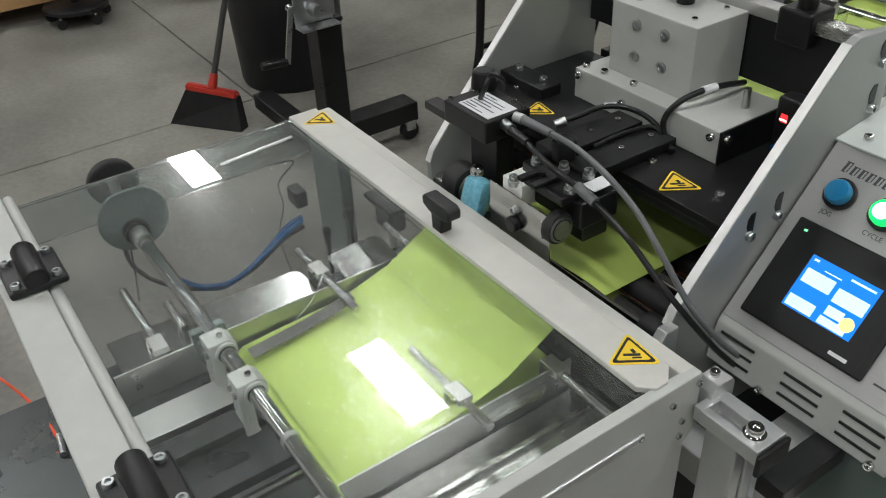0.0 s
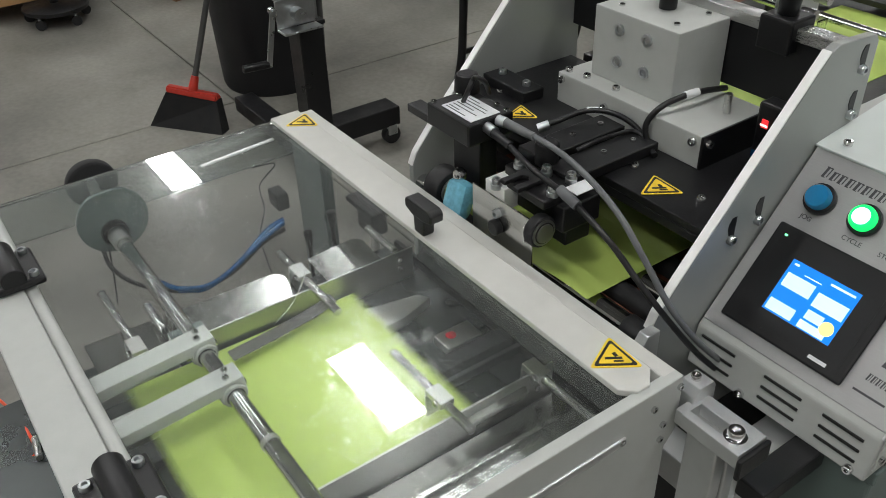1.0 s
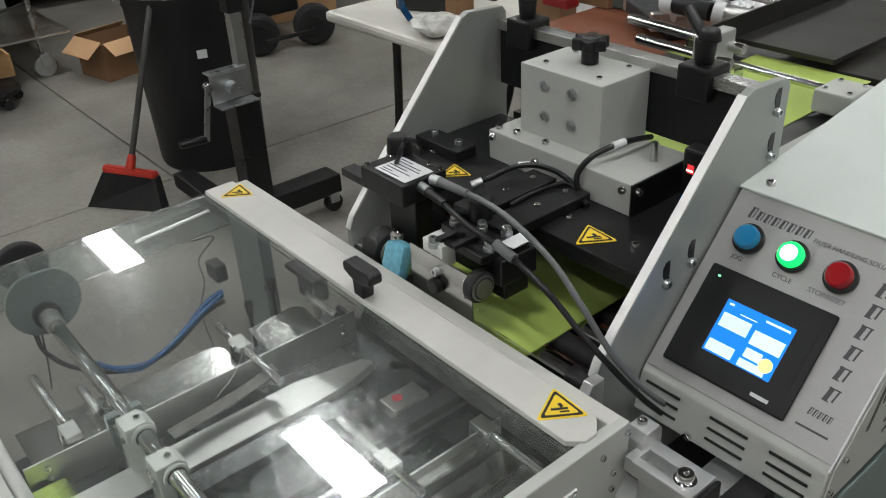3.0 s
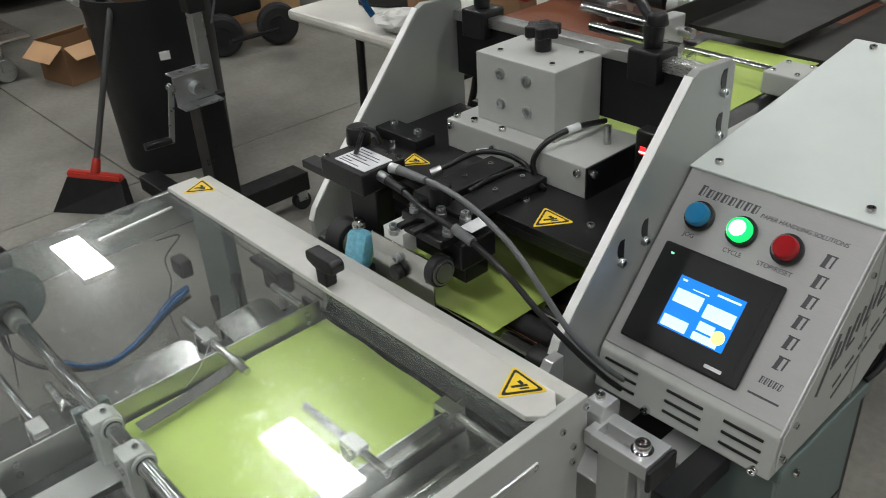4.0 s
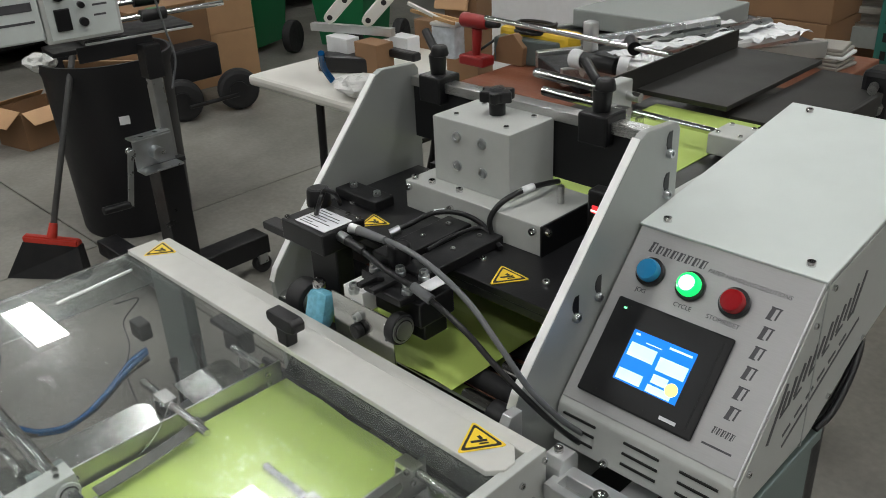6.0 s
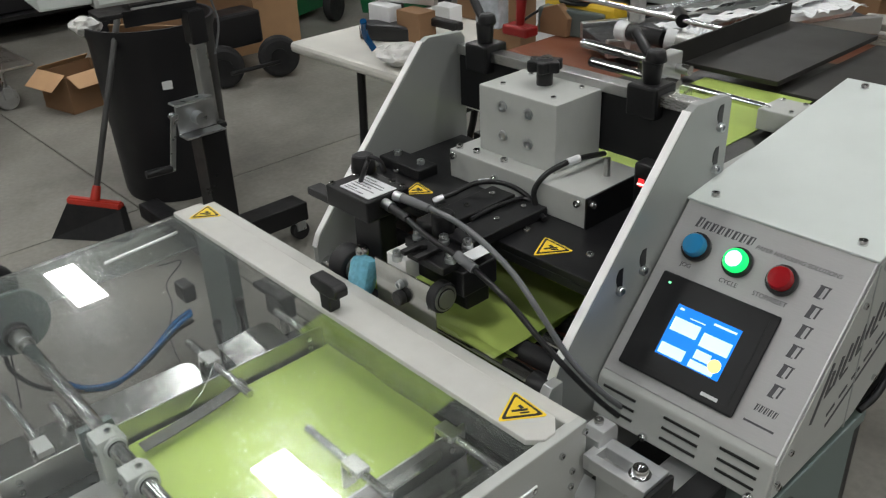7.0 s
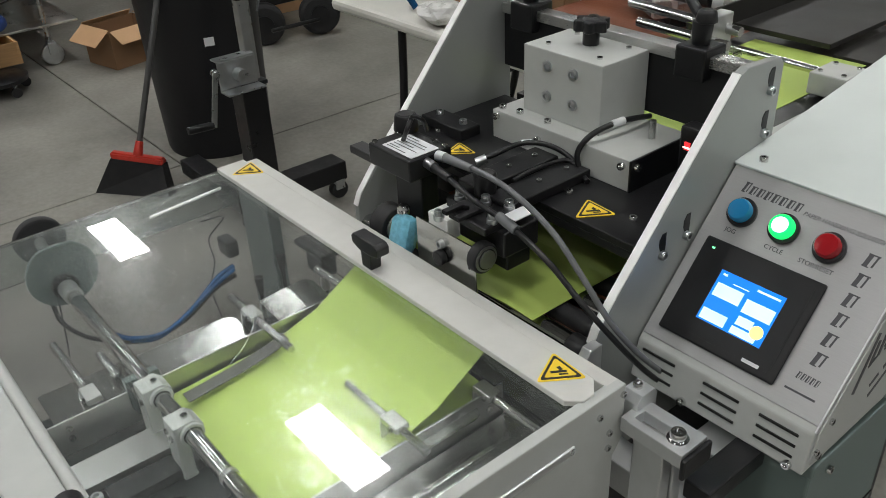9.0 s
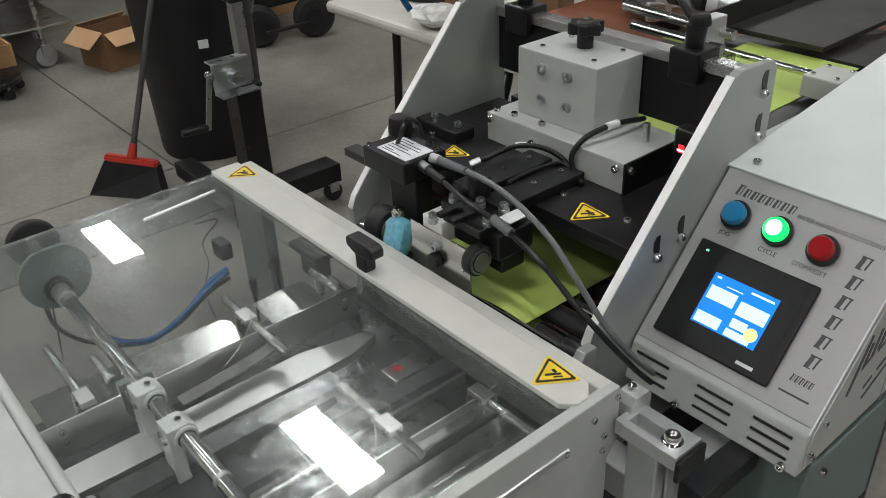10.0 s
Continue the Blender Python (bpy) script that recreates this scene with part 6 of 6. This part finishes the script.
part("back", bx(-7.0, -6.95, -3.0, 5.5, 0.0, 2.4, 0), BLACK, dk, "dark back sheet")
for z in (0.15, 0.7, 1.25, 1.8):
    part("shelf", bx(-6.95, -6.35, -3.0, 5.5, z, z + 0.03, 0.002), BLACK, dk)
for y in (-3.0, -1.0, 1.0, 3.0, 5.4):
    part("upright", bx(-6.40, -6.34, y, y + 0.06, 0, 2.4, 0.002), GREYD, dk)
for z in (0.185, 0.735, 1.285):
    y = -2.9
    while y < 5.2:
        w = random.uniform(0.3, 0.55)
        part("box", bx(-6.85, -6.45, y, y + w, z, z + random.uniform(0.18, 0.42), 0.01), random.choice((CARD, BINP, BINP, CARD, STACK)), dk)
        y += w + random.uniform(0.04, 0.2)
wb = thing("white_board", "large white carton panel behind the bench", "board", (-1.8, 3.0, 0))
q = Vector((-1.366, 1.642, 1.0))
part("panel", bx(q.x - 0.25, q.x + 0.25, q.y, q.y + 0.05, 0.0, 1.15, 0.004), WHITE, wb)

# ---- the paper sheets and all that moves
SW, SL = 0.228, 0.262
CUT = (-SL / 2, -0.01, 0.058, SL / 2)


def strip_mesh(y0, y1, org):
    """A thin strip of a sheet between two cuts, slightly wavy; its origin lies on its leading cut."""
    b = bmesh.new()
    nx, ny, th = 10, 6, 0.0005
    def zz(u, v):
        return 0.0007 * math.sin(u * 38 + 0.6) * math.sin(v * 22 + 1) + 0.0006 * math.sin(u * 70 + v * 30)
    def pt(i, j, k):
        u, v = SW * (i / nx - 0.5), y0 + (y1 - y0) * j / ny
        return (u, v - org, zz(u, v) - (zz(u, org) if org > -0.1 else 0) + k * th)
    g = [[[b.verts.new(pt(i, j, k)) for j in range(ny + 1)] for i in range(nx + 1)] for k in (0, 1)]
    for i in range(nx):
        for j in range(ny):
            for k in (0, 1):
                b.faces.new((g[k][i][j], g[k][i + 1][j], g[k][i + 1][j + 1], g[k][i][j + 1])).smooth = True
    rim = [(i, 0) for i in range(nx)] + [(nx, j) for j in range(ny)] + [(i, ny) for i in range(nx, 0, -1)] + [(0, j) for j in range(ny, 0, -1)]
    for (a, c), (d, e) in zip(rim, rim[1:] + rim[:1]):
        b.faces.new((g[0][a][c], g[0][d][e], g[1][d][e], g[1][a][c]))
    return finish(b, PAPER, "paper_sheet")


STRIPS = [strip_mesh(CUT[0], CUT[1], 0.0), strip_mesh(CUT[1], CUT[2], CUT[1]), strip_mesh(CUT[2], CUT[3], CUT[2])]
XS = -0.267
PERIOD = 1.735
BATCH = [[-0.25, 0.0, 0.29], [1.40, 1.68, 1.93], [3.12, 3.40, 3.66], [4.83, 5.02, 5.24, 5.50], [6.62, 6.88, 7.10, 7.31], [8.30, 8.52, 8.74, 9.00], [10.14]]


def straight(ob):
    act = ob.animation_data
    for c in act.action.layers[0].strips[0].channelbag(act.action_slot).fcurves:
        for q in c.keyframe_points:
            q.interpolation = "LINEAR"


def key_rows(ob, rows):
    """Key a thing from the clip's start to its end by rows that may lie outside it."""
    def at(t):
        if t <= rows[0][0]:
            return rows[0][1]
        for (t0, m0), (t1, m1) in zip(rows, rows[1:]):
            if t0 <= t <= t1:
                return m0.lerp(m1, (t - t0) / max(1e-6, t1 - t0))
        return rows[-1][1]
    out = [(0.0, at(0.0))]
    for r in [r for r in rows if 0.02 < r[0] < 9.98] + [(10.0, at(10.0))]:
        if frame(r[0]) > frame(out[-1][0]):
            out.append(r)
    walk(ob, out)
    straight(ob)


def motions():
    for k, arrivals in enumerate(BATCH):
        leave = 0.845 + PERIOD * k
        for j, a in enumerate(arrivals):
            sheet = tagged(new("paper_sheet", STRIPS[0]), "lime green paper sheet travelling over the delivery bed", "paper sheet", "paper sheets")
            mid = new("middle_strip", STRIPS[1])
            mid.parent = sheet
            tail = new("tail_strip", STRIPS[2])
            tail.parent = mid
            zr = 0.9525 + 0.0012 * j
            prev = arrivals[j - 1] if j else (BATCH[k - 1][-1] if k else -0.6)
            wait = prev - 0.09
            go = max(wait + 0.005, a - 0.13)
            key_rows(sheet, [(wait - 0.12, pose(XS, 0.45, 1.021)), (wait, pose(XS, 0.166, 1.021)), (go, pose(XS, 0.164, 1.021)),
                     (a - 0.07, pose(XS, 0.0, 0.992, 9)), (a - 0.03, pose(XS, -0.12, 0.968, 6)), (a + 0.01, pose(XS, -0.153, 0.960, 2)), (a + 0.09, pose(XS, -0.153, zr)),
                     (max(a + 0.10, leave), pose(XS, -0.153, zr)), (leave + 0.09, pose(XS, -0.185, zr)), (leave + 0.19, pose(XS, -0.275, zr)), (leave + 0.29, pose(XS, -0.37, zr)), (leave + 0.42, pose(XS, -0.51, zr)), (leave + 0.60, pose(XS, -0.80, zr)), (leave + 0.75, pose(XS, -1.02, zr))])
            for ob, cut, up in ((mid, CUT[1], 13), (tail, CUT[2] - CUT[1], 15)):
                key_rows(ob, [(wait - 0.12, pose(0, cut, 0)), (go, pose(0, cut, 0)), (a - 0.07, pose(0, cut, 0, up * 0.4)), (a + 0.01, pose(0, cut, 0, up)), (a + 0.05, pose(0, cut, 0, up * 0.6)), (a + 0.11, pose(0, cut, 0)), (11.0, pose(0, cut, 0))])
    for ob in ARMS:
        x = ob.location.x
        rows = [(-0.5, pose(x, SHY, SHZ))]
        for k in range(6):
            u, d = 0.53 + PERIOD * k, 1.15 + PERIOD * k
            for t, ang in ((u, 0), (u + 0.05, -48), (u + 0.1, -86), (d, -86), (d + 0.06, -45), (d + 0.12, 0)):
                rows.append((t, pose(x, SHY, SHZ, ang)))
        rows.append((11.0, pose(x, SHY, SHZ)))
        key_rows(ob, rows)


motions()
